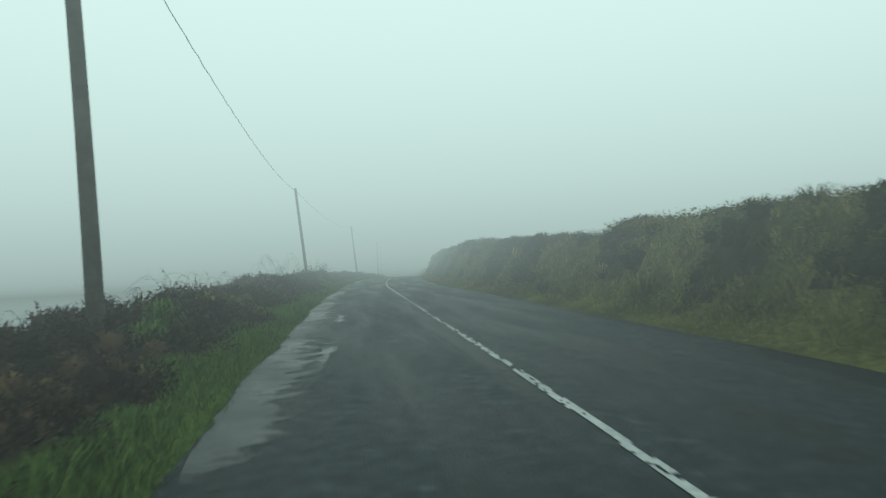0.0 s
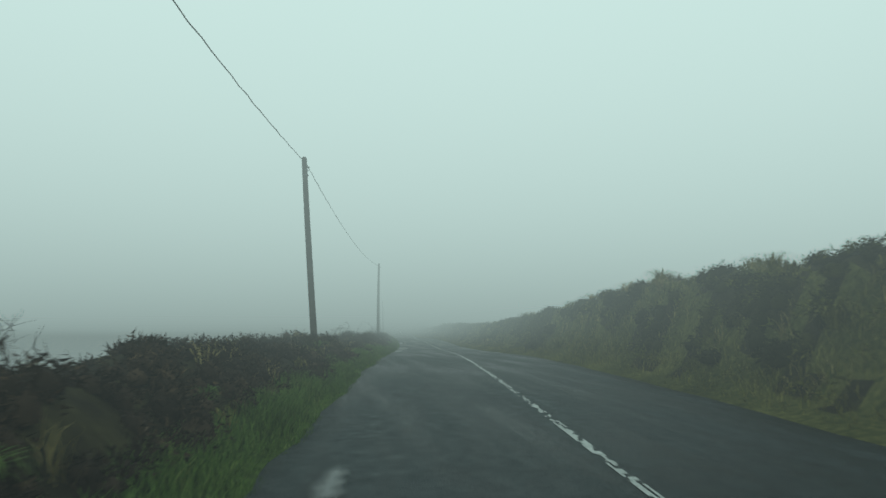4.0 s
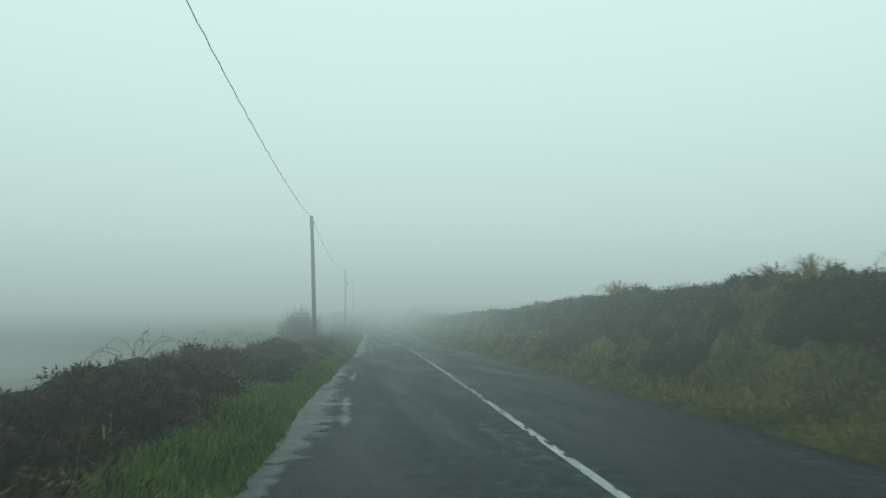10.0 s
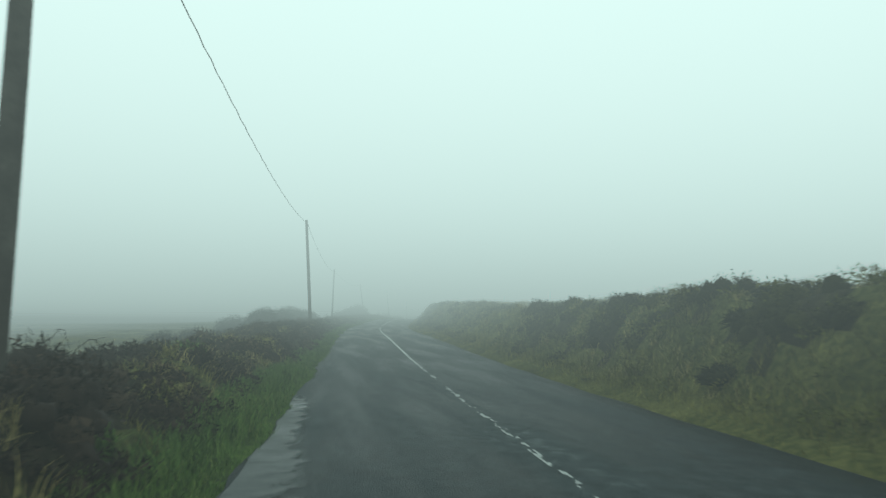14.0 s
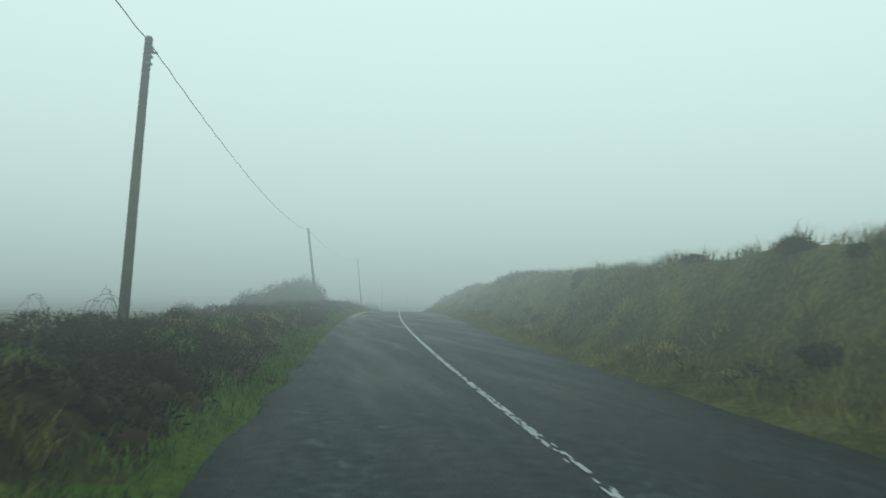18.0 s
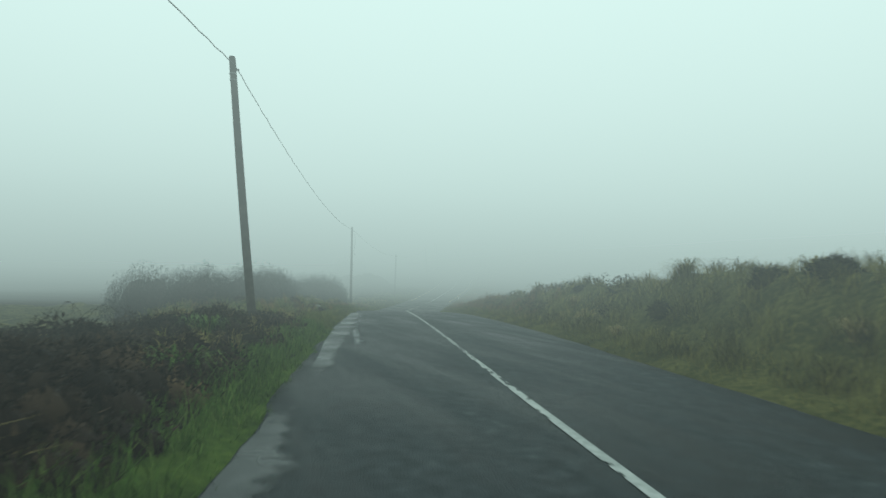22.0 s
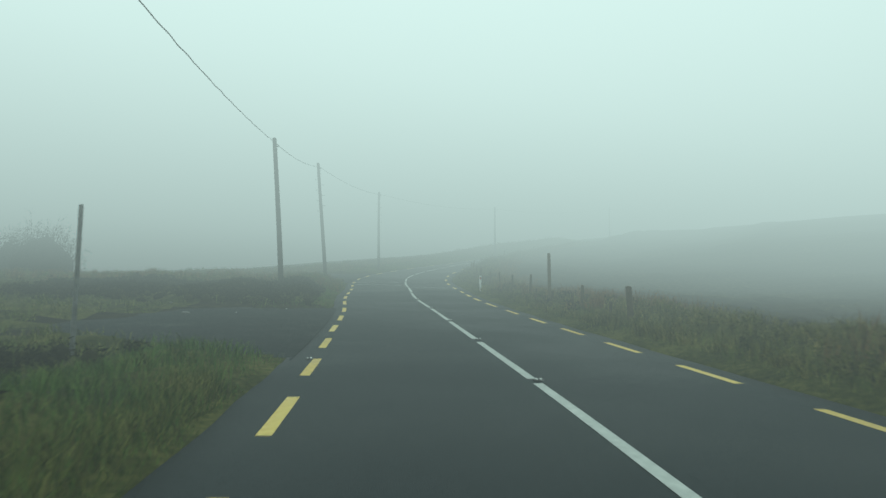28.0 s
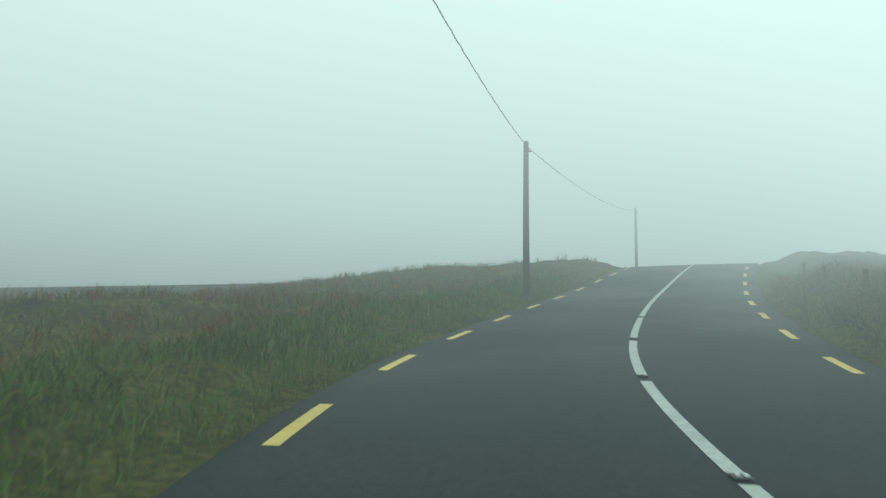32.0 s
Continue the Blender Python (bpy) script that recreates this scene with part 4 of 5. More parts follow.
def blades(name, s, u, h, high, width, lean, mat, label, bend=0.5, seed=1, sink=0.03):
    """One joined sheet of grass blades, each a bent tapering strip."""
    g = np.random.default_rng(seed)
    n = len(s)
    base = at(s, u, h - sink)
    an, ln = g.uniform(0, 2 * math.pi, n), g.uniform(0.15, 1.0, n) * lean
    out = np.stack([np.cos(an), np.sin(an), 0 * an], -1)
    side = np.stack([-np.sin(an + g.normal(0, 0.7, n)), np.cos(an), 0 * an], -1) * (width * g.uniform(0.6, 1.4, n))[:, None] * 0.5
    up = np.zeros((n, 3))
    up[:, 2] = high
    mid = base + up * 0.55 + out * (high * ln * 0.35)[:, None]
    tip = base + up * (1 - bend * 0.3 * ln)[:, None] + out * (high * ln)[:, None]
    V = np.stack([base - side, base + side, mid - side * 0.7, mid + side * 0.7, tip], 1)
    f = np.array([[0, 1, 3], [0, 3, 2], [2, 3, 4]])
    ob = new(name, mesh(name, V, (np.arange(n)[:, None, None] * 5 + f).reshape(-1, 3), mat))
    return tagged(ob, label, "grass", kind="stuff")


def scatter(s0, s1, u0, u1, per, seed, keep=None):
    g = np.random.default_rng(seed)
    n = int((s1 - s0) * STATION * per)
    s = g.uniform(s0, s1, n)
    w = g.random(n)
    u = (u0(s) if callable(u0) else u0) * (1 - w) + (u1(s) if callable(u1) else u1) * w
    if keep is not None:
        k = keep(s, u) > g.random(n)
        s, u = s[k], u[k]
    return s, u


def not_gravel(s, u):
    return 1 - pull_in(s, u)


# bright verge grass on the left, drier on the right
for j, (a, b) in enumerate(((-2, 110), (110, 220), (220, 330), (330, 408))):
    s, u = scatter(a, b, lambda s: left_edge(s) + 0.06, lambda s: left_edge(s) - 0.85, 800, 300 + j, lambda s, u: (0.35 + 0.9 * vnoise(s * 1.3, u * 1.6, 33)) * np.interp(s, [0, 225, 270, 320, 335], [1, 0.85, 0.3, 0.3, 0.8]))
    e = left_edge(s) - u
    high = (0.07 + 0.17 * step(e, 0, 0.5)) * (0.55 + 0.9 * vnoise(s * 1.1, u * 2, 34)) * (1 + 0.5 * vnoise(s * 0.25, 2, 38))
    blades("verge_grass", s, u, relief(s, u), high, 0.0115, 0.9, GREEN if j < 3 else MEADOW, "lush wet green grass along the road edge", seed=310 + j)
s, u = scatter(384, 480, lambda s: left_edge(s) - 0.02, lambda s: left_edge(s) - 2.6, 420, 330, lambda s, u: not_gravel(s, u) * (1 - dark_bed(s, u)))
blades("verge_grass", s, u, relief(s, u), 0.30 * (0.4 + 0.9 * vnoise(s * 1.2, u * 1.4, 35)) * (0.45 + 0.55 * step(left_edge(s) - u, 0.1, 0.8)), 0.011, 0.8, GREEN, "long wet green grass beside the asphalt", seed=331)
for j, (a, b) in enumerate(((0, 170), (170, 340), (340, 480))):
    s, u = scatter(a, b, lambda s: right_edge(s) - 0.05, lambda s: right_edge(s) + 1.25, 190, 340 + j, lambda s, u: 0.4 + 0.8 * vnoise(s * 1.1, u * 1.4, 36))
    d = u - right_edge(s)
    blades("verge_grass", s, u, relief(s, u), (0.06 + 0.20 * step(d, 0.0, 0.9)) * (0.6 + 0.8 * vnoise(s, u * 2, 37)), 0.013, 0.9, OLIVE if j < 2 else MEADOW, "wet olive grass at the foot of the bank", seed=350 + j)

# tussocks: rosettes of long drooping blades
def tussocks(name, s, u, high, per, mat, label, seed, width=0.012, spread=0.09, lean=1.5):
    g = np.random.default_rng(seed)
    k = np.repeat(np.arange(len(s)), per)
    hh = np.repeat(high, per) * g.uniform(0.5, 1.15, len(k))
    a, r = g.uniform(0, 2 * math.pi, len(k)), spread * np.sqrt(g.random(len(k)))
    ss_, uu_ = s[k] + r * np.cos(a), u[k] + r * np.sin(a)
    return blades(name, ss_, uu_, relief(ss_, uu_), hh, width, lean, mat, label, 0.9, seed + 1)


s, u = scatter(2, 215, lambda s: right_edge(s) + 0.8, lambda s: right_edge(s) + 3.8, 34, 400, lambda s, u: (heathy(s, u) < 0.515) * 1.0)
tussocks("bank_grass", s, u, 0.20 + 0.18 * vnoise(s * 0.8, u, 41), 18, OLIVE, "hanging tussocks of yellowing grass on the bank", 401, 0.014, 0.13)
s, u = scatter(2, 215, lambda s: right_edge(s) + 0.9, lambda s: right_edge(s) + 3.8, 9, 398, lambda s, u: (heathy(s, u) < 0.47) * 1.0)
tussocks("dead_grass", s, u, np.full(len(s), 0.34), 20, STRAW, "bleached hanging grass between heather on the bank", 399, 0.012, 0.12, 1.6)
s, u = scatter(212, 352, lambda s: right_edge(s) + 0.7, lambda s: right_edge(s) + 5.0, 24, 402, lambda s, u: 0.25 + 0.9 * (vnoise(s * 0.4, u * 0.5, 42) > 0.35))
tussocks("bank_grass", s, u, np.full(len(s), 0.45), 24, OLIVE, "thick tussocks of yellowing grass on the bank", 403, 0.014, 0.14)
s, u = scatter(340, 478, lambda s: right_edge(s) + 0.5, lambda s: right_edge(s) + 3.2, 26, 404)
tussocks("bank_grass", s, u, np.interp(s, [340, 430, 440, 478], [0.35, 0.4, 0.6, 0.6]) * (0.6 + 0.7 * vnoise(s * 0.7, u, 43)), 26, OLIVE, "rank wet tussocks of roadside grass", 405, 0.013, 0.15, 1.1)
s, u = scatter(345, 470, lambda s: right_edge(s) + 1.0, lambda s: right_edge(s) + 4.5, 14, 406, lambda s, u: (vnoise(s * 0.16, u * 0.4, 44) > 0.48) * 1.0)
tussocks("rush_clump", s, u, np.full(len(s), 0.62), 22, RUST, "rusty clumps of wet rushes behind the verge", 407, 0.011, 0.13, 0.7)
s, u = scatter(330, 384, lambda s: left_edge(s) - 0.9, lambda s: left_edge(s) - 6.5, 16, 408)
tussocks("meadow_grass", s, u, np.full(len(s), 0.40), 26, MEADOW, "wet tussocky olive grass beside the road", 409, 0.013, 0.15, 1.2)
s, u = scatter(326, 384, lambda s: left_edge(s) - 1.0, lambda s: left_edge(s) - 6.5, 11, 410, lambda s, u: (vnoise(s * 0.3, u * 0.5, 45) > 0.45) * 1.0)
tussocks("meadow_grass", s, u, np.full(len(s), 0.48), 24, STRAW, "dead straw-coloured grass among green tussocks", 411, 0.010, 0.14, 0.9)
s, u = scatter(380, 485, lambda s: left_edge(s) - 0.9, lambda s: left_edge(s) - 20, 52, 412, lambda s, u: not_gravel(s, u) * (1 - dark_bed(s, u)))
tussocks("meadow_grass", s, u, 0.20 + 0.22 * vnoise(s * 0.6, u * 0.6, 46), 20, MEADOW, "wet tussocky grass on the flat moor", 413, 0.014, 0.16, 1.3)
s, u = scatter(425, 492, lambda s: left_edge(s) - 1.6, lambda s: left_edge(s) - 26, 46, 414, lambda s, u: not_gravel(s, u) * (1 - dark_bed(s, u)) * (vnoise(s * 0.2, u * 0.3, 47) > 0.42))
tussocks("moor_grass", s, u, np.full(len(s), 0.42), 20, RUST, "rusty dead moor grass beyond the verge", 415, 0.011, 0.15, 0.9)
s, u = scatter(2, 330, lambda s: left_edge(s) - 0.7, lambda s: left_edge(s) - 3.6, 20, 416, lambda s, u: (peaty(s, u) < 0.48) * 1.0)
tussocks("bank_grass", s, u, np.full(len(s), 0.30), 26, OLIVE, "olive tussocks of grass on the low bank", 417, 0.012, 0.12, 1.4)
s, u = scatter(2, 330, lambda s: left_edge(s) - 0.9, lambda s: left_edge(s) - 3.4, 6, 418, lambda s, u: (vnoise(s * 0.3, u * 0.7, 49) > 0.56) * 1.0)
tussocks("dead_grass", s, u, np.full(len(s), 0.34), 22, STRAW, "pale dead grass tufts on the bank", 419, 0.010, 0.12, 1.3)
s, u = scatter(0, 330, lambda s: left_edge(s) - 3.0, lambda s: left_edge(s) - 16, 9, 420)
tussocks("field_grass", s, u, np.full(len(s), 0.28), 14, OLIVE, "rough wet grass of the field below", 421, 0.018, 0.2, 1.2)
s, u = scatter(2, 350, lambda s: right_edge(s) + 3.2, lambda s: right_edge(s) + 12, 9, 422)
tussocks("hill_grass", s, u, np.full(len(s), 0.34), 14, STRAW, "bleached hill grass above the bank", 423, 0.018, 0.2, 1.1)

s, u = scatter(332, 384, lambda s: left_edge(s) - 0.5, lambda s: left_edge(s) - 6.0, 9, 424, lambda s, u: (vnoise(s * 0.45, u * 0.7, 50) > 0.58) * 1.0)
tussocks("rush_clump", s, u, np.full(len(s), 0.52), 22, RUST, "rusty upright rushes in wet grass", 425, 0.011, 0.12, 0.6)
s, u = scatter(335, 372, lambda s: right_edge(s) + 0.9, lambda s: right_edge(s) + 2.6, 9, 426, lambda s, u: (vnoise(s * 0.3, u * 0.6, 62) > 0.4) * 1.0)
tussocks("rush_clump", s, u, np.full(len(s), 0.5), 24, RUST, "rusty dead rushes along the verge", 427, 0.012, 0.12, 0.7)


s, u = scatter(429.5, 438, lambda s: left_edge(s) - 0.2, lambda s: left_edge(s) - 3.6, 30, 428, not_gravel)
tussocks("meadow_grass", s, u, np.full(len(s), 0.46), 22, MEADOW, "long wet grass on the corner by the gravel", 429, 0.012, 0.13, 1.0)
s, u = scatter(429.5, 438, lambda s: left_edge(s) - 0.2, lambda s: left_edge(s) - 4.5, 14, 430, lambda s, u: not_gravel(s, u) * (vnoise(s * 0.6, u * 0.9, 72) > 0.45))
tussocks("rush_clump", s, u, np.full(len(s), 0.5), 22, RUST, "rusty dead grass on the corner by the gravel", 431, 0.011, 0.12, 0.8)


def clumps(name, s, u, size, per, leaf, mat, label, seed, lift=0.5, tall=1.0):
    """Joined low shrubs: each a rounded heap of small leaf sprays round a centre."""
    g = np.random.default_rng(seed)
    n = len(s)
    h = relief(s, u)
    c = at(s, u, h + size * lift * 0.5)
    k = np.repeat(np.arange(n), per)
    d = g.normal(size=(len(k), 3))
    d /= np.linalg.norm(d, axis=1)[:, None]
    d[:, 2] = np.abs(d[:, 2]) * tall - 0.15
    r = size[k] * g.uniform(0.55, 1.05, len(k)) * (0.75 + 0.5 * vnoise(k * 3.7 + d[:, 0] * 2, d[:, 1] * 2 + d[:, 2] * 2, seed))
    p = c[k] + d * r[:, None]
    a = g.normal(size=(len(k), 3))
    b = np.cross(d, a)
    b /= np.linalg.norm(b, axis=1)[:, None] + 1e-9
    o = d + 0.7 * g.normal(size=d.shape)
    o /= np.linalg.norm(o, axis=1)[:, None]
    w, l = leaf * g.uniform(0.5, 1.4, len(k)), leaf * g.uniform(1.2, 3.2, len(k))
    V = np.stack([p - b * w[:, None] * 0.5, p + b * w[:, None] * 0.5, p + o * l[:, None]], 1)
    ob = new(name, mesh(name, V, np.arange(len(k) * 3).reshape(-1, 3), mat))
    return tagged(ob, label, "shrubs", kind="stuff")


def cushions(name, s, u, size, mat, label, seed):
    """Joined dense cores under the shrubs: low domes with a broken surface."""
    g = np.random.default_rng(seed)
    n = len(s)
    c = at(s, u, relief(s, u) + size * 0.1)
    rings, seg = 4, 8
    el = np.linspace(-0.5, 1.45, rings)
    az = np.arange(seg) * 2 * math.pi / seg
    d = np.stack([np.cos(el)[:, None] * np.cos(az), np.cos(el)[:, None] * np.sin(az), np.sin(el)[:, None] + 0 * az], -1).reshape(-1, 3)
    r = size[:, None] * g.uniform(0.62, 1.0, (n, rings * seg)) * 0.85
    V = c[:, None] + d[None] * r[..., None]
    i = np.arange(rings * seg).reshape(rings, seg)
    j = np.roll(i, -1, 1)
    f = np.stack([i[:-1], j[:-1], j[1:], i[1:]], -1).reshape(-1, 4)
    ob = new(name, mesh(name, V, (np.arange(n)[:, None, None] * rings * seg + f).reshape(-1, 4), mat))
    return tagged(ob, label, "shrubs", kind="stuff")


# heather and gorse over the right bank
for j, (a, b) in enumerate(((2, 75), (75, 145), (145, 215))):
    s, u = scatter(a, b, lambda s: right_edge(s) + 0.95, lambda s: right_edge(s) + 3.9, 26, 440 + j, lambda s, u: (heathy(s, u) > 0.5) * 1.0)
    sz = 0.13 + 0.19 * vnoise(s * 0.9, u * 1.5, 56)
    cushions("heather_cushions", s, u, sz, HEATH, "dark dense heather cushions on the bank", 445 + j)
    clumps("heather", s, u, sz * 1.1, 64, 0.034, HEATH, "dark wet heather and gorse on the bank", 450 + j)
    s, u = scatter(a, b, lambda s: right_edge(s) + 0.8, lambda s: right_edge(s) + 3.6, 8, 455 + j)
    clumps("bank_moss", s, u, 0.16 + 0.16 * vnoise(s * 0.9, u * 1.5, 57), 56, 0.036, BANKGREEN, "mossy green cushions on the bank face", 458 + j)
s, u = scatter(212, 350, lambda s: right_edge(s) + 0.9, lambda s: right_edge(s) + 4.4, 10, 460, lambda s, u: (vnoise(s * 0.3, u * 0.6, 58) > 0.55) * 1.0)
clumps("heather", s, u, 0.2 + 0.22 * vnoise(s * 0.9, u * 1.5, 59), 66, 0.034, HEATH, "patches of dark heather among bank grass", 461)
s, u = scatter(350, 478, lambda s: right_edge(s) + 0.7, lambda s: right_edge(s) + 2.8, 5, 462)
clumps("verge_weeds", s, u, 0.16 + 0.18 * vnoise(s * 0.7, u * 1.5, 60), 60, 0.034, BANKGREEN, "low wet green weeds along the verge", 463)
s, u = scatter(418, 478, lambda s: right_edge(s) + 0.7, lambda s: right_edge(s) + 2.6, 6, 464, lambda s, u: (vnoise(s * 0.5, u * 0.8, 63) > 0.42) * 1.0)
clumps("dead_bracken", s, u, 0.2 + 0.2 * vnoise(s * 0.9, u * 1.5, 64), 70, 0.036, BRACKEN, "dark dead bracken in the verge grass", 465)
# bracken and brambles over the left bank
for j, (a, b) in enumerate(((1, 70), (70, 140), (140, 215), (215, 330))):
    s, u = scatter(a, b, lambda s: left_edge(s) - 0.62, lambda s: left_edge(s) - 3.3, 22, 470 + j, lambda s, u: (peaty(s, u) > 0.47) * 1.0)
    sz = 0.10 + 0.20 * vnoise(s * 0.9, u * 1.5, 66)
    cushions("bracken_litter", s, u, sz, BRACKEN, "dark heaps of dead bracken litter", 475 + j)
    clumps("dead_bracken", s, u, sz * 1.15, 66, 0.036, BRACKEN, "dark dead bracken and bramble on the bank", 480 + j)
s, u = scatter(215, 330, lambda s: left_edge(s) - 2.8, lambda s: left_edge(s) - 8, 14, 490)
clumps("dead_bracken", s, u, 0.16 + 0.2 * vnoise(s * 0.9, u * 1.5, 67), 60, 0.038, BRACKEN, "dark dead bracken behind the verge", 491)
s, u = scatter(322, 356, lambda s: left_edge(s) - 0.9, lambda s: left_edge(s) - 5.5, 16, 488, lambda s, u: (vnoise(s * 0.55, u * 0.9, 70) > 0.56) * 1.0)
clumps("dead_bracken", s, u, 0.12 + 0.16 * vnoise(s * 0.9, u * 1.5, 71), 60, 0.036, BRACKEN, "dark hollows of dead bracken between tussocks", 489)
for a, b, u0, u1, n in ((384, 411, -4.3, -11, 26), (421.4, 430.2, -4.3, -16, 120)):
    s, u = scatter(a, b, u0, u1, n, 492 + int(a), (lambda s, u: not_gravel(s, u) * (vnoise(s * 0.5, u * 0.6, 69) > 0.52)) if a < 400 else (lambda s, u: dark_bed(s, u)))
    sz = 0.14 + 0.16 * vnoise(s * 0.9, u * 1.5, 68)
    cushions("heath_cushions", s, u, sz, HEATH, "low dark heath cushions beside the gravel", 494 + int(a))
    clumps("heath", s, u, sz * 1.1, 60, 0.036, HEATH, "low dark wet heath beside the gravel", 493 + int(a))

# ---- single shrubs and tussocks that stand out on the banks ----
def heather_bush(seed, r, mat, label):
    g = np.random.default_rng(seed)
    t = thing("heather_bush", Matrix(), label, "bush", "shrubs on the bank")
    rings, seg = 6, 12
    el, az = np.linspace(-0.5, 1.45, rings)[:, None], (np.arange(seg) * 2 * math.pi / seg)[None, :]
    d = np.stack([np.cos(el) * np.cos(az), np.cos(el) * np.sin(az), 0.8 * np.sin(el) + 0 * az], -1)
    lump = r * (0.6 + 0.4 * vnoise(az * 1.7 + seed, el * 3, seed))
    i = np.arange(rings * seg).reshape(rings, seg)
    j = np.roll(i, -1, 1)
    part("inner_growth", mesh("inner_growth", d * lump[..., None], np.stack([i[:-1], j[:-1], j[1:], i[1:]], -1).reshape(-1, 4), mat), mat, t)
    m = 420
    n0 = g.normal(size=(m, 3))
    n0 /= np.linalg.norm(n0, axis=1)[:, None]
    n0[:, 2] = np.abs(n0[:, 2]) * 0.85 - 0.1
    p = n0 * (r * g.uniform(0.6, 1.0, m))[:, None]
    a, b = g.normal(size=(m, 3)) * 0.7 + n0, g.normal(size=(m, 3))
    a /= np.linalg.norm(a, axis=1)[:, None]
    b /= np.linalg.norm(b, axis=1)[:, None]
    l = g.uniform(0.03, 0.09, m)[:, None]
    tagged(part("spray_growth", mesh("spray_growth", np.stack([p - b * l * 0.28, p + b * l * 0.28, p + a * l * 1.9], 1), np.arange(m * 3).reshape(-1, 3), mat), mat, t, "fine leafy sprays"), kind="stuff")
    return t


def grass_tussock(seed, high, mat, label, lean=1.3, n=110, width=0.014, name="grass_tussock", cat="grass"):
    g = np.random.default_rng(seed)
    a = g.uniform(0, 2 * math.pi, n)
    out = np.stack([np.cos(a), np.sin(a), 0 * a], -1)
    base = out * (0.09 * np.sqrt(g.random(n)))[:, None]
    side = np.stack([-np.sin(a), np.cos(a), 0 * a], -1) * (width * g.uniform(0.6, 1.4, n))[:, None] * 0.5
    hh, ln = high * g.uniform(0.55, 1.1, n), g.uniform(0.1, 1.0, n) * lean
    up = np.zeros((n, 3))
    up[:, 2] = 1
    p1 = base + up * (0.6 * hh)[:, None] + out * (0.25 * hh * ln)[:, None]
    p2 = base + up * (hh * (0.95 - 0.2 * ln))[:, None] + out * (0.65 * hh * ln)[:, None]
    p3 = base + up * (hh * (1.0 - 0.62 * ln))[:, None] + out * (1.0 * hh * ln)[:, None]
    V = np.stack([base - side, base + side, p1 - side, p1 + side, p2 - side * 0.7, p2 + side * 0.7, p3], 1)
    f = np.array([[0, 1, 3], [0, 3, 2], [2, 3, 5], [2, 5, 4], [4, 5, 6]])
    ob = new(name, mesh(name, V, (np.arange(n)[:, None, None] * 7 + f).reshape(-1, 3), mat))
    return tagged(ob, label, cat, "tussocks on the banks")


def sow(protos, s, u, lo, hi, sink=0.04):
    h = relief(s, u)
    for i in range(len(s)):
        size = rng.uniform(lo, hi)
        m = turned(s[i], u[i], h[i] - sink, rng.uniform(0, 360)) @ Matrix.Diagonal((size * rng.uniform(0.8, 1.5), size * rng.uniform(0.7, 1.1), size * rng.uniform(0.7, 1.1), 1))
        if i < len(protos):
            protos[i].matrix_basis = m
        else:
            c = copy_thing(protos[int(rng.integers(0, len(protos)))], Matrix())
            c.matrix_basis = m


s, u = scatter(4, 215, lambda s: right_edge(s) + 1.0, lambda s: right_edge(s) + 3.0, 0.55, 520)
sow([heather_bush(521 + i, 0.38, HEATH, "dark rounded heather bush on the bank") for i in range(4)], s, u, 0.6, 1.35)
s, u = scatter(232, 345, lambda s: right_edge(s) + 1.3, lambda s: right_edge(s) + 3.2, 0.3, 525)
sow([heather_bush(526 + i, 0.36, HEATH, "dark heather bush among bank grass") for i in range(2)], s, u, 0.6, 1.3)
s, u = scatter(4, 345, lambda s: right_edge(s) + 0.75, lambda s: right_edge(s) + 3.0, 0.42, 530)
sow([grass_tussock(531 + i, 0.55, OLIVE if i % 2 else STRAW, "drooping tussock of yellowed grass on the bank" if i % 2 == 0 else "drooping tussock of olive grass on the bank") for i in range(4)], s, u, 0.7, 1.3)
s, u = scatter(4, 330, lambda s: left_edge(s) - 0.8, lambda s: left_edge(s) - 2.6, 0.2, 535)
sow([grass_tussock(536 + i, 0.40, OLIVE if i % 2 else GREEN, "wet green tussock at the bank's foot" if i % 2 == 0 else "wet olive tussock on the low bank") for i in range(4)], s, u, 0.7, 1.3)
fern_s, fern_u = np.array([110.2, 110.6, 112.4, 113.8, 61.0, 90.0, 130.5, 236.0, 239.0]), np.array([-4.0, -4.9, -5.1, -4.4, -4.2, -4.4, -4.3, -4.2, -4.3])
sow([grass_tussock(541, 0.55, GREEN, "bright green spiky tuft among dead bracken", 0.9, 120, 0.016)], fern_s, fern_u, 0.45, 0.65)

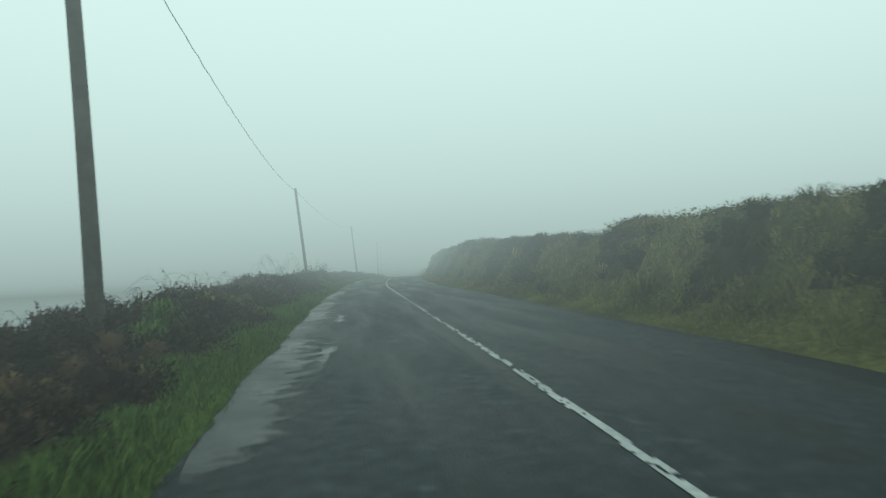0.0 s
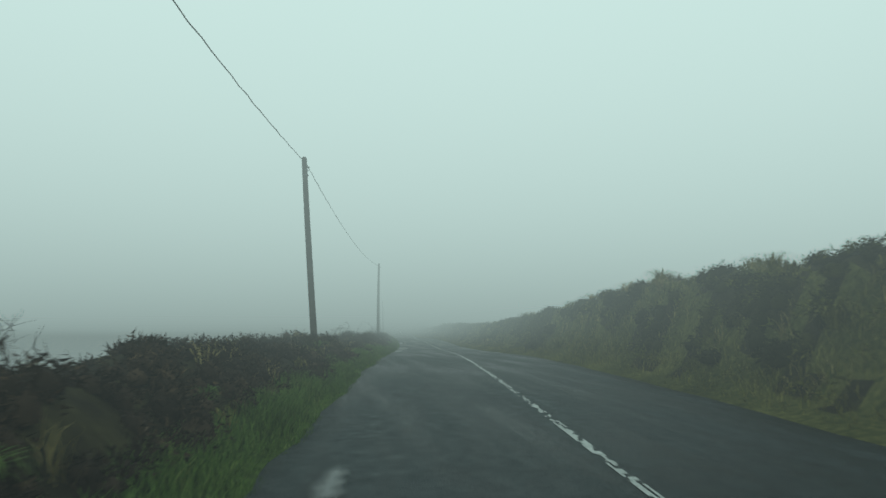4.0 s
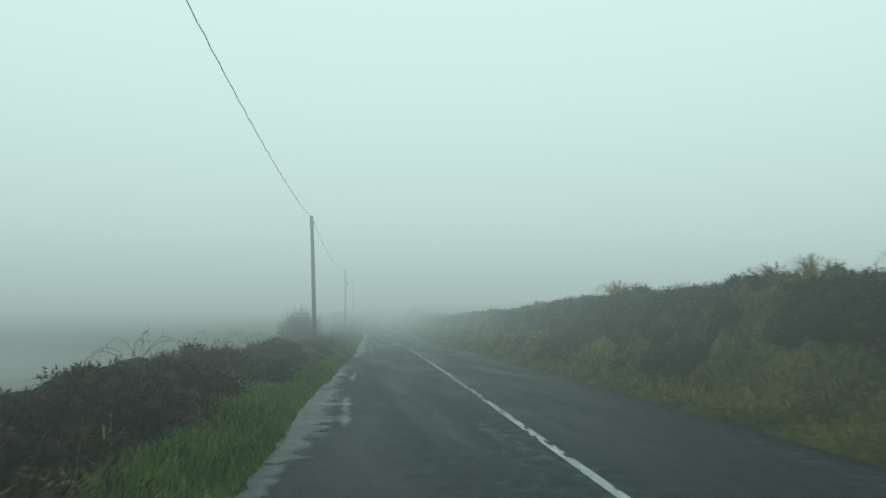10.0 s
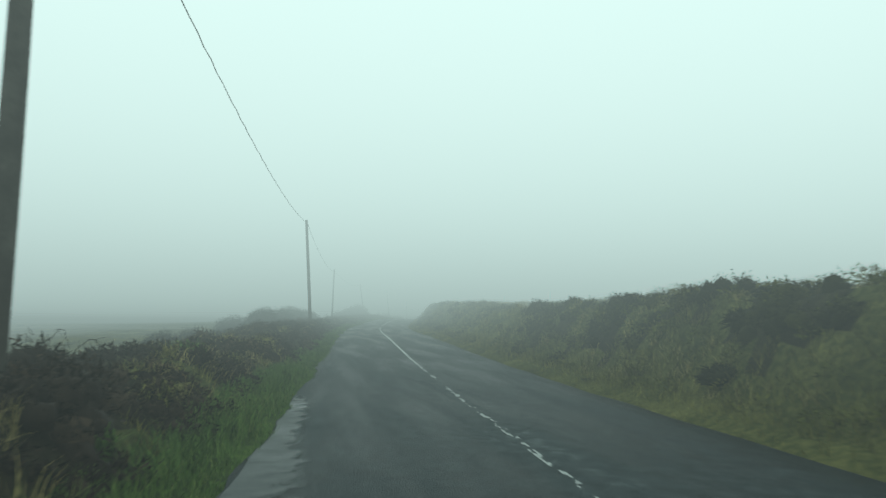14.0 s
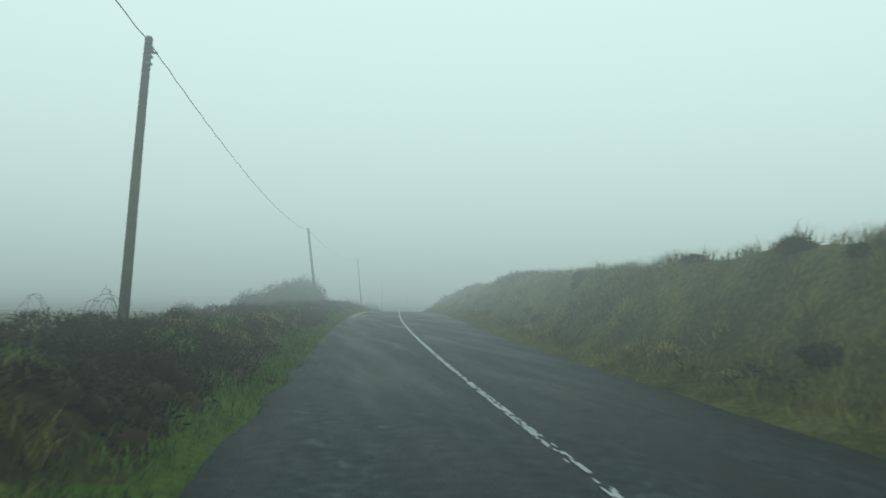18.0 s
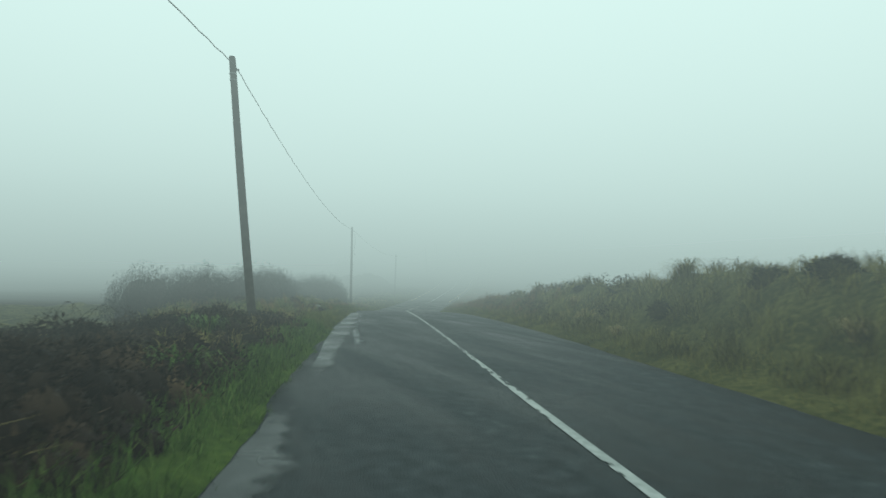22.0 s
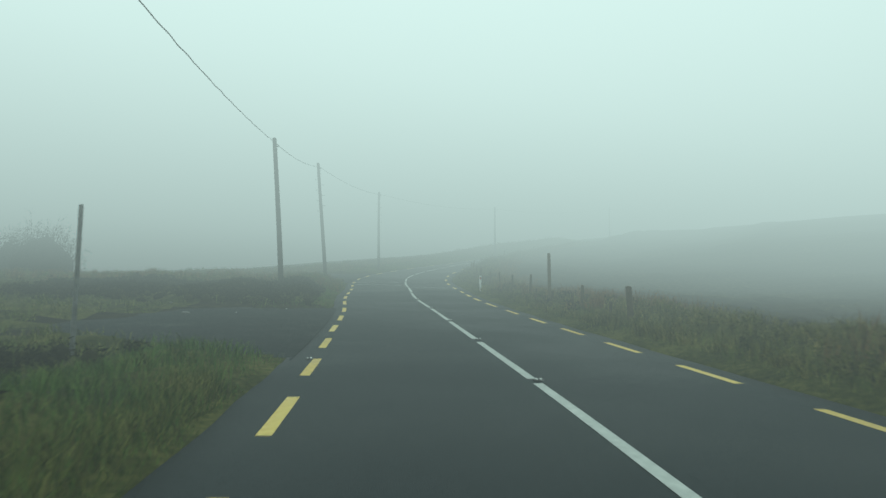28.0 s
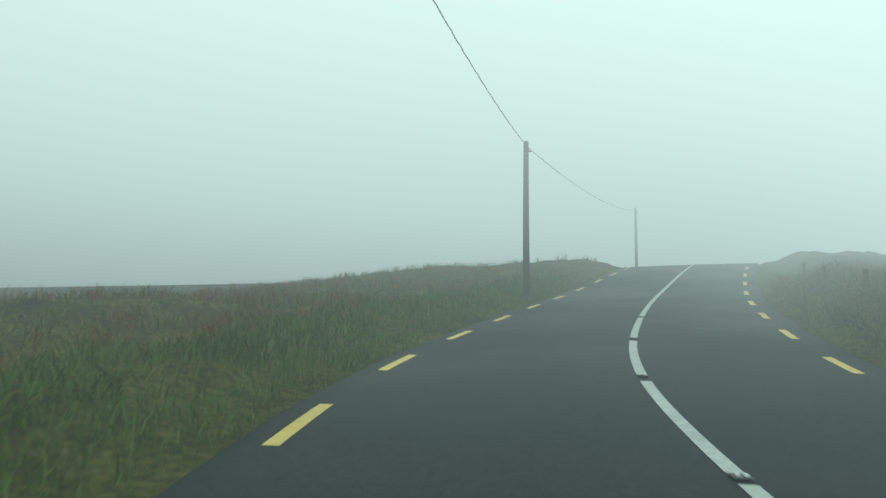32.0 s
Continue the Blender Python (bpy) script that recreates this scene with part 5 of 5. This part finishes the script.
# ---- brambles arching over the left bank ----
def bramble(seed, canes, reach):
    g = np.random.default_rng(seed)
    t = thing("bramble", Matrix(), "bare arching bramble canes over dead bracken", "bramble", "brambles on the bank")
    for c in range(canes):
        k = 16
        q = np.linspace(0, 1, k)
        a = g.uniform(0, 2 * math.pi)
        L, Hh = g.uniform(0.5, 1.0) * reach, g.uniform(0.45, 1.0) * 0.75 * reach
        x = L * q ** 1.2
        z = Hh * np.sin(q * math.pi * g.uniform(0.75, 0.98)) - 0.05
        wob = 0.03 * np.cumsum(g.normal(size=(k, 3)), 0)
        b = g.normal(0, 0.25, 2)
        P = np.stack([b[0] + x * math.cos(a), b[1] + x * math.sin(a), z], -1) + wob * 0.6
        V, F = tubes(P[None], (0.0065 * (1 - 0.6 * q))[None], 5)
        cane = part("cane", mesh("cane", V, F, TWIG, True), TWIG, t)
        m = int(g.integers(5, 12))
        side = []
        for i in g.integers(3, k - 1, m):
            d = g.normal(size=3)
            d /= np.linalg.norm(d)
            side.append(P[i] + np.linspace(0, 1, 4)[:, None] * d * g.uniform(0.06, 0.22) + np.linspace(0, 1, 4)[:, None] ** 2 * [0, 0, -0.03])
        V, F = tubes(np.array(side), np.tile([0.003, 0.0026, 0.002, 0.001], (m, 1)), 3)
        tagged(part("shoot_growth", mesh("shoot_growth", V, F, TWIG), TWIG, cane), kind="stuff")
    return t


kinds = [bramble(500 + i, 5 + i % 4, 0.9 + 0.18 * i) for i in range(6)]
spots = [(s0 + rng.uniform(-0.7, 0.7), rng.uniform(-6.8, -5.3)) for s0 in np.concatenate([np.arange(7, 36, 2.0), np.arange(44, 62, 2.4), np.arange(84.6, 94, 2.6), np.arange(112, 134, 1.2), np.arange(136, 158, 2.6), np.arange(184, 200, 3.5), np.arange(256, 266, 2.0), np.arange(308, 328, 3.0)])]
for i, (s, u) in enumerate(spots):
    m = turned(s, u, float(relief(np.array(s), np.array(u))) - 0.05, rng.uniform(0, 360)) @ Matrix.Scale(rng.uniform(0.6, 1.0), 4)
    if i < 6:
        kinds[i].matrix_basis = m
    else:
        copy_thing(kinds[int(rng.integers(0, 6))], Matrix()).matrix_basis = m
for s, u in ((320.5, 6.6), (325, 6.9), (327.5, 6.8), (313, 7.0), (285, 7.2), (255, 7.4), (249, 7.6)):
    copy_thing(kinds[int(rng.integers(0, 6))], Matrix()).matrix_basis = turned(s, u, float(relief(np.array(s), np.array(u))) - 0.1, rng.uniform(0, 360)) @ Matrix.Scale(0.55, 4)


# ---- bushes and hedges ----
def bush(name, seed, width, high, stems, twigs, leaves, leaf, spray, label, category, group, upright=0.5, leafmat=None, thick=1.0, tall=1.0):
    """Stems that fork into twigs, under a broken crown of small leaves."""
    g = np.random.default_rng(seed)
    t = thing(name, Matrix(), label, category, group)
    k = 7
    q = np.linspace(0, 1, k)
    main, rad, ends = [], [], []
    for i in range(stems):
        a, r = g.uniform(0, 2 * math.pi), math.sqrt(g.random()) * width * 0.5
        hh = high * (1 - 0.45 * (r / (width * 0.5)) ** 2) * g.uniform(0.7, 1.08) * tall
        foot = np.array([0.45 * r * math.cos(a), 0.45 * r * math.sin(a), -0.15])
        tip = np.array([r * math.cos(a) * (1.15 - 0.4 * upright), r * math.sin(a) * (1.15 - 0.4 * upright), hh])
        P = foot + (tip - foot) * q[:, None] + np.cumsum(g.normal(0, 0.035 * high / 2, (k, 3)), 0) * q[:, None]
        main.append(P)
        rad.append(0.022 * thick * high / 2.5 * (1 - 0.82 * q))
    V, F = tubes(np.array(main), np.array(rad), 5)
    trunk = tagged(part("branchwork", mesh("branchwork", V, F, TWIG, True), TWIG, t), kind="stuff")
    M = np.array(main)
    side = []
    for i in range(twigs):
        P = M[g.integers(0, stems)]
        j = g.integers(2, k)
        d = g.normal(size=3) + np.array([0, 0, 1.4 * upright])
        out = P[j] * np.array([1, 1, 0])
        d = d + 0.8 * out / (np.linalg.norm(out) + 0.1)
        d /= np.linalg.norm(d)
        w = np.linspace(0, 1, 4)[:, None]
        side.append(P[j] + d * w * g.uniform(0.2, 0.55) * spray + np.cumsum(g.normal(0, 0.03 * spray, (4, 3)), 0) * w)
    side = np.array(side)
    V, F = tubes(side, np.tile([0.0065, 0.005, 0.0035, 0.0016], (twigs, 1)) * spray * math.sqrt(thick), 3)
    tagged(part("twig_growth", mesh("twig_growth", V, F, TWIG), TWIG, trunk), kind="stuff")
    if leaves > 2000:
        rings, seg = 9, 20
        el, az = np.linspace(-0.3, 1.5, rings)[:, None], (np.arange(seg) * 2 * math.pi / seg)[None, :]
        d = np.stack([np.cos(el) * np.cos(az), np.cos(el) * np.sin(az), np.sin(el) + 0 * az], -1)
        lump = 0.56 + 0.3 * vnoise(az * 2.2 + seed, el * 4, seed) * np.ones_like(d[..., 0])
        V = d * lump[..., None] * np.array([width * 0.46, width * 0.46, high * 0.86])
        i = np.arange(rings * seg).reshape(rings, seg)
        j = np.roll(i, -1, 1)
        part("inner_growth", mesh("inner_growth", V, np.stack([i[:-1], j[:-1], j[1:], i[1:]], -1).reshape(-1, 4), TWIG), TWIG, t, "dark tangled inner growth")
        m = leaves
        n0 = g.normal(size=(m, 3))
        n0 /= np.linalg.norm(n0, axis=1)[:, None]
        n0[:, 2] = np.abs(n0[:, 2])
        r0 = g.uniform(0.74, 1.0, m) * (0.8 + 0.3 * vnoise(np.arctan2(n0[:, 1], n0[:, 0]) * 2.2 + seed, n0[:, 2] * 5, seed))
        p = n0 * r0[:, None] * np.array([width * 0.5, width * 0.5, high * 0.92])
        a, b = 0.55 * g.normal(size=(m, 3)) + 0.6 * n0 + np.array([0, 0, 0.7]), g.normal(size=(m, 3))
        a /= np.linalg.norm(a, axis=1)[:, None]
        b /= np.linalg.norm(b, axis=1)[:, None]
        l = leaf * g.uniform(0.6, 1.8, m)[:, None]
        V = np.stack([p - b * l * 0.2, p + b * l * 0.2, p + a * l * 1.8], 1)
        part("outer_growth", mesh("outer_growth", V, np.arange(m * 3).reshape(-1, 3), leafmat or GREYLEAF), GREYLEAF, t, "fine grey twiggy sprays")["kind"] = "stuff"
    if leaves:
        leaves //= 3
        i = g.integers(0, twigs, leaves)
        w = g.uniform(0.25, 1.05, leaves)[:, None]
        p = side[i, 0] * (1 - w) + side[i, 3] * w + g.normal(0, 0.06, (leaves, 3))
        low = g.random(leaves) < 0.3
        p[low] = p[low] * np.array([0.95, 0.95, 0.6])
        a, b = g.normal(size=(leaves, 3)), g.normal(size=(leaves, 3))
        a /= np.linalg.norm(a, axis=1)[:, None]
        b /= np.linalg.norm(b, axis=1)[:, None]
        l = leaf * g.uniform(0.6, 1.5, leaves)[:, None]
        V = np.stack([p - b * l * 0.35, p + b * l * 0.35, p + a * l * 1.1], 1)
        part("crown", mesh("crown", V, np.arange(leaves * 3).reshape(-1, 3), leafmat or GREYLEAF), GREYLEAF, t, "small dull leaves and buds")["kind"] = "stuff"
    return t


def stand(proto, places, made, wider=True):
    for i, (s, u, sc) in enumerate(places):
        if wider:
            u, sc = stretch(s) * (u + 1.95) - 1.95, sc * 1.15
        m = turned(s, u, float(relief(np.array(s), np.array(u))) - 0.05, rng.uniform(0, 360)) @ Matrix.Diagonal((sc, sc, sc * rng.uniform(0.92, 1.06), 1))
        if i == 0 and not made:
            proto.matrix_basis = m
        else:
            c = copy_thing(proto, Matrix())
            c.matrix_basis = m


thorn = bush("thorn_bush", 601, 3.0, 1.75, 46, 1300, 0, 0, 0.75, "bare tangled thorn bush behind the bank", "bush", "", 0.15)
stand(thorn, ((59.5, -6.6, 1.0), (62.5, -7.4, 0.9), (57.0, -7.6, 0.8)), False)
willow = bush("willow_bush", 602, 3.0, 2.3, 300, 1900, 0, 0, 0.7, "bare upright willow bush beside the bank", "bush", "", 0.8, thick=0.5)
stand(willow, ((167.6, -6.3, 1.0), (169.6, -6.9, 1.05), (171.4, -7.4, 0.85), (176.0, -7.6, 0.65), (180.5, -8.6, 0.6)), False, False)
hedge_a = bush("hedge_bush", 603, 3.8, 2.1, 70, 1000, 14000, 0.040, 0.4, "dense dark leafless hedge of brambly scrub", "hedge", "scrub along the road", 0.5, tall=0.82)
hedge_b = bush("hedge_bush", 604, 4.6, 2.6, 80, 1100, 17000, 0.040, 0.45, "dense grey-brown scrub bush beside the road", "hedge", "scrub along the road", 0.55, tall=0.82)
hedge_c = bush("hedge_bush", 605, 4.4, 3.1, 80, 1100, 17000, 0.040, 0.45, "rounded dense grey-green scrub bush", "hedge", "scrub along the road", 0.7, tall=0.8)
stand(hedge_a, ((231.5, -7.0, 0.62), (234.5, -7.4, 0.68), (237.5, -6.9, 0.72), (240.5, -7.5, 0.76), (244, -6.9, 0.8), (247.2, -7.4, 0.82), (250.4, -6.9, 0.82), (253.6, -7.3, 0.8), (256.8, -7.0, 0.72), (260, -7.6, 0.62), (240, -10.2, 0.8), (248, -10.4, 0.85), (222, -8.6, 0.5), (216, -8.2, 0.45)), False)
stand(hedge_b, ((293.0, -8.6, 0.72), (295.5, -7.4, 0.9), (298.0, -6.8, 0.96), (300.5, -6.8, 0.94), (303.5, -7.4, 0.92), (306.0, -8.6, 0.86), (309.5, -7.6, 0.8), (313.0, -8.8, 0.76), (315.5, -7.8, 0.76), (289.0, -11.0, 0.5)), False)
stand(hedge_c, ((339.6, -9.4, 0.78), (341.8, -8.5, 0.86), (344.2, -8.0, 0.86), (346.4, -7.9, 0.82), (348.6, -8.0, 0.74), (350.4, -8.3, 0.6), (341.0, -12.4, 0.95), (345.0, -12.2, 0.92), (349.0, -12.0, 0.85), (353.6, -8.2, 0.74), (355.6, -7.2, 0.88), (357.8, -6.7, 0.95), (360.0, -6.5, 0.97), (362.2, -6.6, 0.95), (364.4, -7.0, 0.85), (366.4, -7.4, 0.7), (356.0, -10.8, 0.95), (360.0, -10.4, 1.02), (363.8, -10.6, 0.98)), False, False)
gorse = bush("gorse_bush", 606, 3.4, 1.5, 36, 350, 6500, 0.045, 0.3, "low dark gorse bush on the bank", "bush", "gorse on the bank", 0.3, tall=0.85)
stand(gorse, ((302.5, 7.2, 0.95), (304.8, 7.4, 0.8), (318, 5.0, 0.35), (68, -6.6, 0.5), (71.5, -6.4, 0.45), (265, 8.0, 0.6)), False)
scrub = bush("willow_tree", 607, 4.5, 3.4, 50, 700, 5000, 0.06, 0.9, "pale misty scrub willow on the moor", "tree", "", 0.7)
stand(scrub, ((441, -24, 1.0), (444, -29, 1.1)), False)

# ---- spoil heap, posts, stones ----
def spoil_heap(s, u, rx, ry, high, seed):
    n, k = 26, 56
    r = np.linspace(0, 1, n)[:, None]
    a = np.linspace(0, 2 * math.pi, k)[None, :]
    x, y = rx * r * np.cos(a), ry * r * np.sin(a)
    z = high * (1 - r ** 1.6) * (0.75 + 0.5 * vnoise(x * 0.5 + 40, y * 0.5, seed)) + 0.5 * (vnoise(x * 1.4 + 9, y * 1.4 + 50, seed + 1) - 0.5) + 0.22 * (vnoise(x * 3.5 + 9, y * 3.5 + 50, seed + 2) - 0.5)
    z = np.where(r > 0.97, -0.6, z)
    t = thing("spoil_heap", turned(s, u, float(relief(np.array(s), np.array(u))) - 0.1), "overgrown dark heap of peaty spoil", "heap")
    part("mound", mesh("mound", np.stack([x, y, z], -1), grid_faces(n, k), EARTH, True), EARTH, t)
    g = np.random.default_rng(seed)
    m = 5200
    q, b = np.sqrt(g.random(m)) * 0.97, g.uniform(0, 2 * math.pi, m)
    X, Y = rx * q * np.cos(b), ry * q * np.sin(b)
    Zt = high * (1 - q ** 1.6) * (0.75 + 0.5 * vnoise(X * 0.5 + 40, Y * 0.5, seed)) + 0.5 * (vnoise(X * 1.4 + 9, Y * 1.4 + 50, seed + 1) - 0.5)
    p = np.stack([X, Y, Zt], -1)
    d = g.normal(size=(m, 3)) + [0, 0, 0.8]
    d /= np.linalg.norm(d, axis=1)[:, None]
    w = np.cross(d, g.normal(size=(m, 3)))
    w /= np.linalg.norm(w, axis=1)[:, None]
    l = g.uniform(0.05, 0.17, m)[:, None]
    part("weed_growth", mesh("weed_growth", np.stack([p - w * l * 0.2, p + w * l * 0.2, p + d * l], 1), np.arange(m * 3).reshape(-1, 3), HEATH), HEATH, t, "dark scrubby weeds over the heap")["kind"] = "stuff"


spoil_heap(401.0, -13.0, 6.9, 7.7, 2.9, 71)
spoil_heap(405.0, -16.7, 5.1, 5.4, 2.3, 75)


def post(s, u, high, r, lean, turn, mat=None, label="weathered wooden fence post in long grass", name="fence_post", group="posts along the fence"):
    ground_h = float(relief(np.array(s), np.array(u)))
    t = thing(name, turned(s, u, ground_h - 0.05, turn) @ pose(0, 0, 0, lean), label, "post", group)
    bm = bmesh.new()
    bmesh.ops.create_cone(bm, cap_ends=True, segments=9, radius1=r * 1.06, radius2=r * 0.92, depth=high + 0.3, matrix=pose(0, 0, (high + 0.3) / 2 - 0.25))
    bmesh.ops.subdivide_edges(bm, edges=[e for e in bm.edges if abs(e.verts[0].co.z - e.verts[1].co.z) > 0.1], cuts=4)
    for v in bm.verts:
        j = vnoise(v.co.z * 3 + s, math.atan2(v.co.y, v.co.x), 81)
        v.co.x *= 0.92 + 0.16 * float(j)
        v.co.y *= 0.92 + 0.16 * float(j)
    part("shaft", bm, mat or POSTWOOD, t)
    bm = bmesh.new()
    bmesh.ops.create_cone(bm, cap_ends=True, segments=9, radius1=r * 0.93, radius2=r * 0.6, depth=0.03, matrix=pose(0, 0, high + 0.06) @ pose(0, 0, 0, 8))
    part("top", bm, mat or POSTWOOD, t, "rain-worn post top")


for s, u, high, r, lean in ((415.2, 4.4, 1.0, 0.085, -4), (416.5, 4.4, 0.45, 0.045, 3), (418.7, 4.45, 0.8, 0.05, 2), (419.0, 4.3, 0.55, 0.045, -6), (421.0, 4.25, 0.55, 0.045, 9), (421.5, 4.4, 1.85, 0.065, -1), (423.8, 4.45, 0.95, 0.05, 2), (426.2, 4.3, 0.4, 0.045, -5), (426.6, 4.45, 0.9, 0.05, 2), (429.4, 4.45, 0.9, 0.05, -3), (432.6, 4.45, 0.9, 0.05, 2), (436.1, 4.5, 0.95, 0.08, 0), (438.2, 4.5, 0.95, 0.05, 2), (440.2, 4.5, 0.95, 0.05, -2), (443.4, 4.5, 0.9, 0.05, 2), (448.0, 4.5, 0.75, 0.045, 3), (452.0, 4.5, 0.8, 0.05, 2), (456.0, 4.5, 0.75, 0.05, -2), (459.6, 4.5, 0.8, 0.06, 2), (463.0, 4.5, 0.7, 0.05, -3), (466.5, 4.5, 0.8, 0.06, 2), (471, 4.5, 0.8, 0.05, -2), (476, 4.5, 0.8, 0.05, 2)):
    post(s, u, high, r, lean, 40)
for s, u, high, r, lean in ((37.5, -6.2, 0.55, 0.045, 6), (52.5, -6.0, 0.75, 0.05, -10), (139.5, -6.1, 0.55, 0.05, -12), (186.4, -4.95, 1.0, 0.04, -48), (195.4, -5.4, 0.75, 0.05, 2)):
    post(s, u, high, r, lean, 80, label="old leaning fence post among brambles", group="old posts on the bank")
post(410.8, -7.13, 2.43, 0.04, 0, 0, STEEL, "bare grey steel post beside gravel", "sign_post", "")


def marker(s, u):
    t = thing("marker_post", turned(s, u, float(relief(np.array(s), np.array(u))) - 0.03), "white plastic marker post in the verge", "post", "marker posts in the verge")
    bm = bmesh.new()
    block(bm, (0.11, 0.035, 0.85), pose(0, 0, 0.42), 0.01)
    part("blade", bm, WHITE_PLASTIC, t)
    bm = bmesh.new()
    block(bm, (0.06, 0.01, 0.12), pose(0, -0.022, 0.70), 0.003)
    part("reflector", bm, RED_GLOSS, t, "small red reflector")


for s, u in ((392.9, 3.6), (431.2, 3.7)):
    marker(s, u)


def stone(seed, size):
    g = np.random.default_rng(seed)
    bm = bmesh.new()
    bmesh.ops.create_icosphere(bm, subdivisions=2, radius=1)
    for v in bm.verts:
        v.co *= 0.8 + 0.4 * float(vnoise(v.co.x * 1.6 + seed, v.co.y * 1.6 + v.co.z * 1.3, seed))
        v.co.x *= 1.25
        v.co.z *= 0.62
        v.co *= size
    me = bpy.data.meshes.new("stone")
    bm.to_mesh(me)
    bm.free()
    me.materials.append(STONE)
    return tagged(new("stone", me), "small pale field stone lying in the grass", "stone", "stones along the verge")


pebbles = [stone(700 + i, 0.05 + 0.018 * i) for i in range(4)]
for i, (s, u) in enumerate(((29.5, -4.2), (33.0, -4.9), (116.5, -4.6), (121, -4.8), (152, -5.2), (165.5, -4.3), (167.5, -3.9), (170.5, -4.0), (174, -5.0), (240, -4.4), (277.5, -4.3), (281, -4.7), (283, -5.0), (305, -4.1), (308, -4.6), (338, -4.2), (341, -4.6), (352, -4.2), (381, -3.9), (419, -8.0), (421.5, -9.2), (428.5, -6.0), (362, 4.3), (405, 4.4))):
    m = turned(s, u, float(relief(np.array(s), np.array(u))) + 0.03, rng.uniform(0, 360))
    if i < 4:
        pebbles[i].matrix_basis = m
    else:
        copy_thing(pebbles[i % 4], m)


# ---- litter ----
def scrap(name, s, u, size, mat, label, seed):
    g = np.random.default_rng(seed)
    bm = bmesh.new()
    bmesh.ops.create_icosphere(bm, subdivisions=2, radius=1)
    for v in bm.verts:
        v.co *= g.uniform(0.65, 1.1)
        v.co.x, v.co.y, v.co.z = v.co.x * size, v.co.y * size * 0.6, v.co.z * size * 0.45
    me = bpy.data.meshes.new(name)
    bm.to_mesh(me)
    bm.free()
    me.materials.append(mat)
    ob = new(name, me)
    ob.matrix_basis = turned(s, u, float(relief(np.array(s), np.array(u))) + size * 0.5, g.uniform(0, 360))
    tagged(ob, label, "litter", "litter in the verge")


BLUE_FILM = surface("blue_and_white_wrapper", [(0, (0.08, 0.16, 0.34)), (0.5, (0.2, 0.3, 0.45)), (0.6, (0.6, 0.62, 0.62)), (1, (0.7, 0.72, 0.72))], 12, 5, (0.3, 0.5), 0.3)
scrap("crumpled_wrapper", 167.1, -4.15, 0.075, BLUE_FILM, "crumpled blue and white wrapper in grass", 801)
for k, (s, u) in enumerate(((167.9, -3.4), (169.6, -3.35), (172.5, -3.5), (226.0, -3.9), (356.5, 3.15), (419.6, -6.6), (421.0, -5.2), (422.8, -7.6), (423.6, -6.2), (426.5, -4.2), (335.4, -3.9))):
    scrap("paper_scrap", s, u, 0.03, WHITE_PLASTIC, "small white scrap of paper in wet grass", 810 + k)
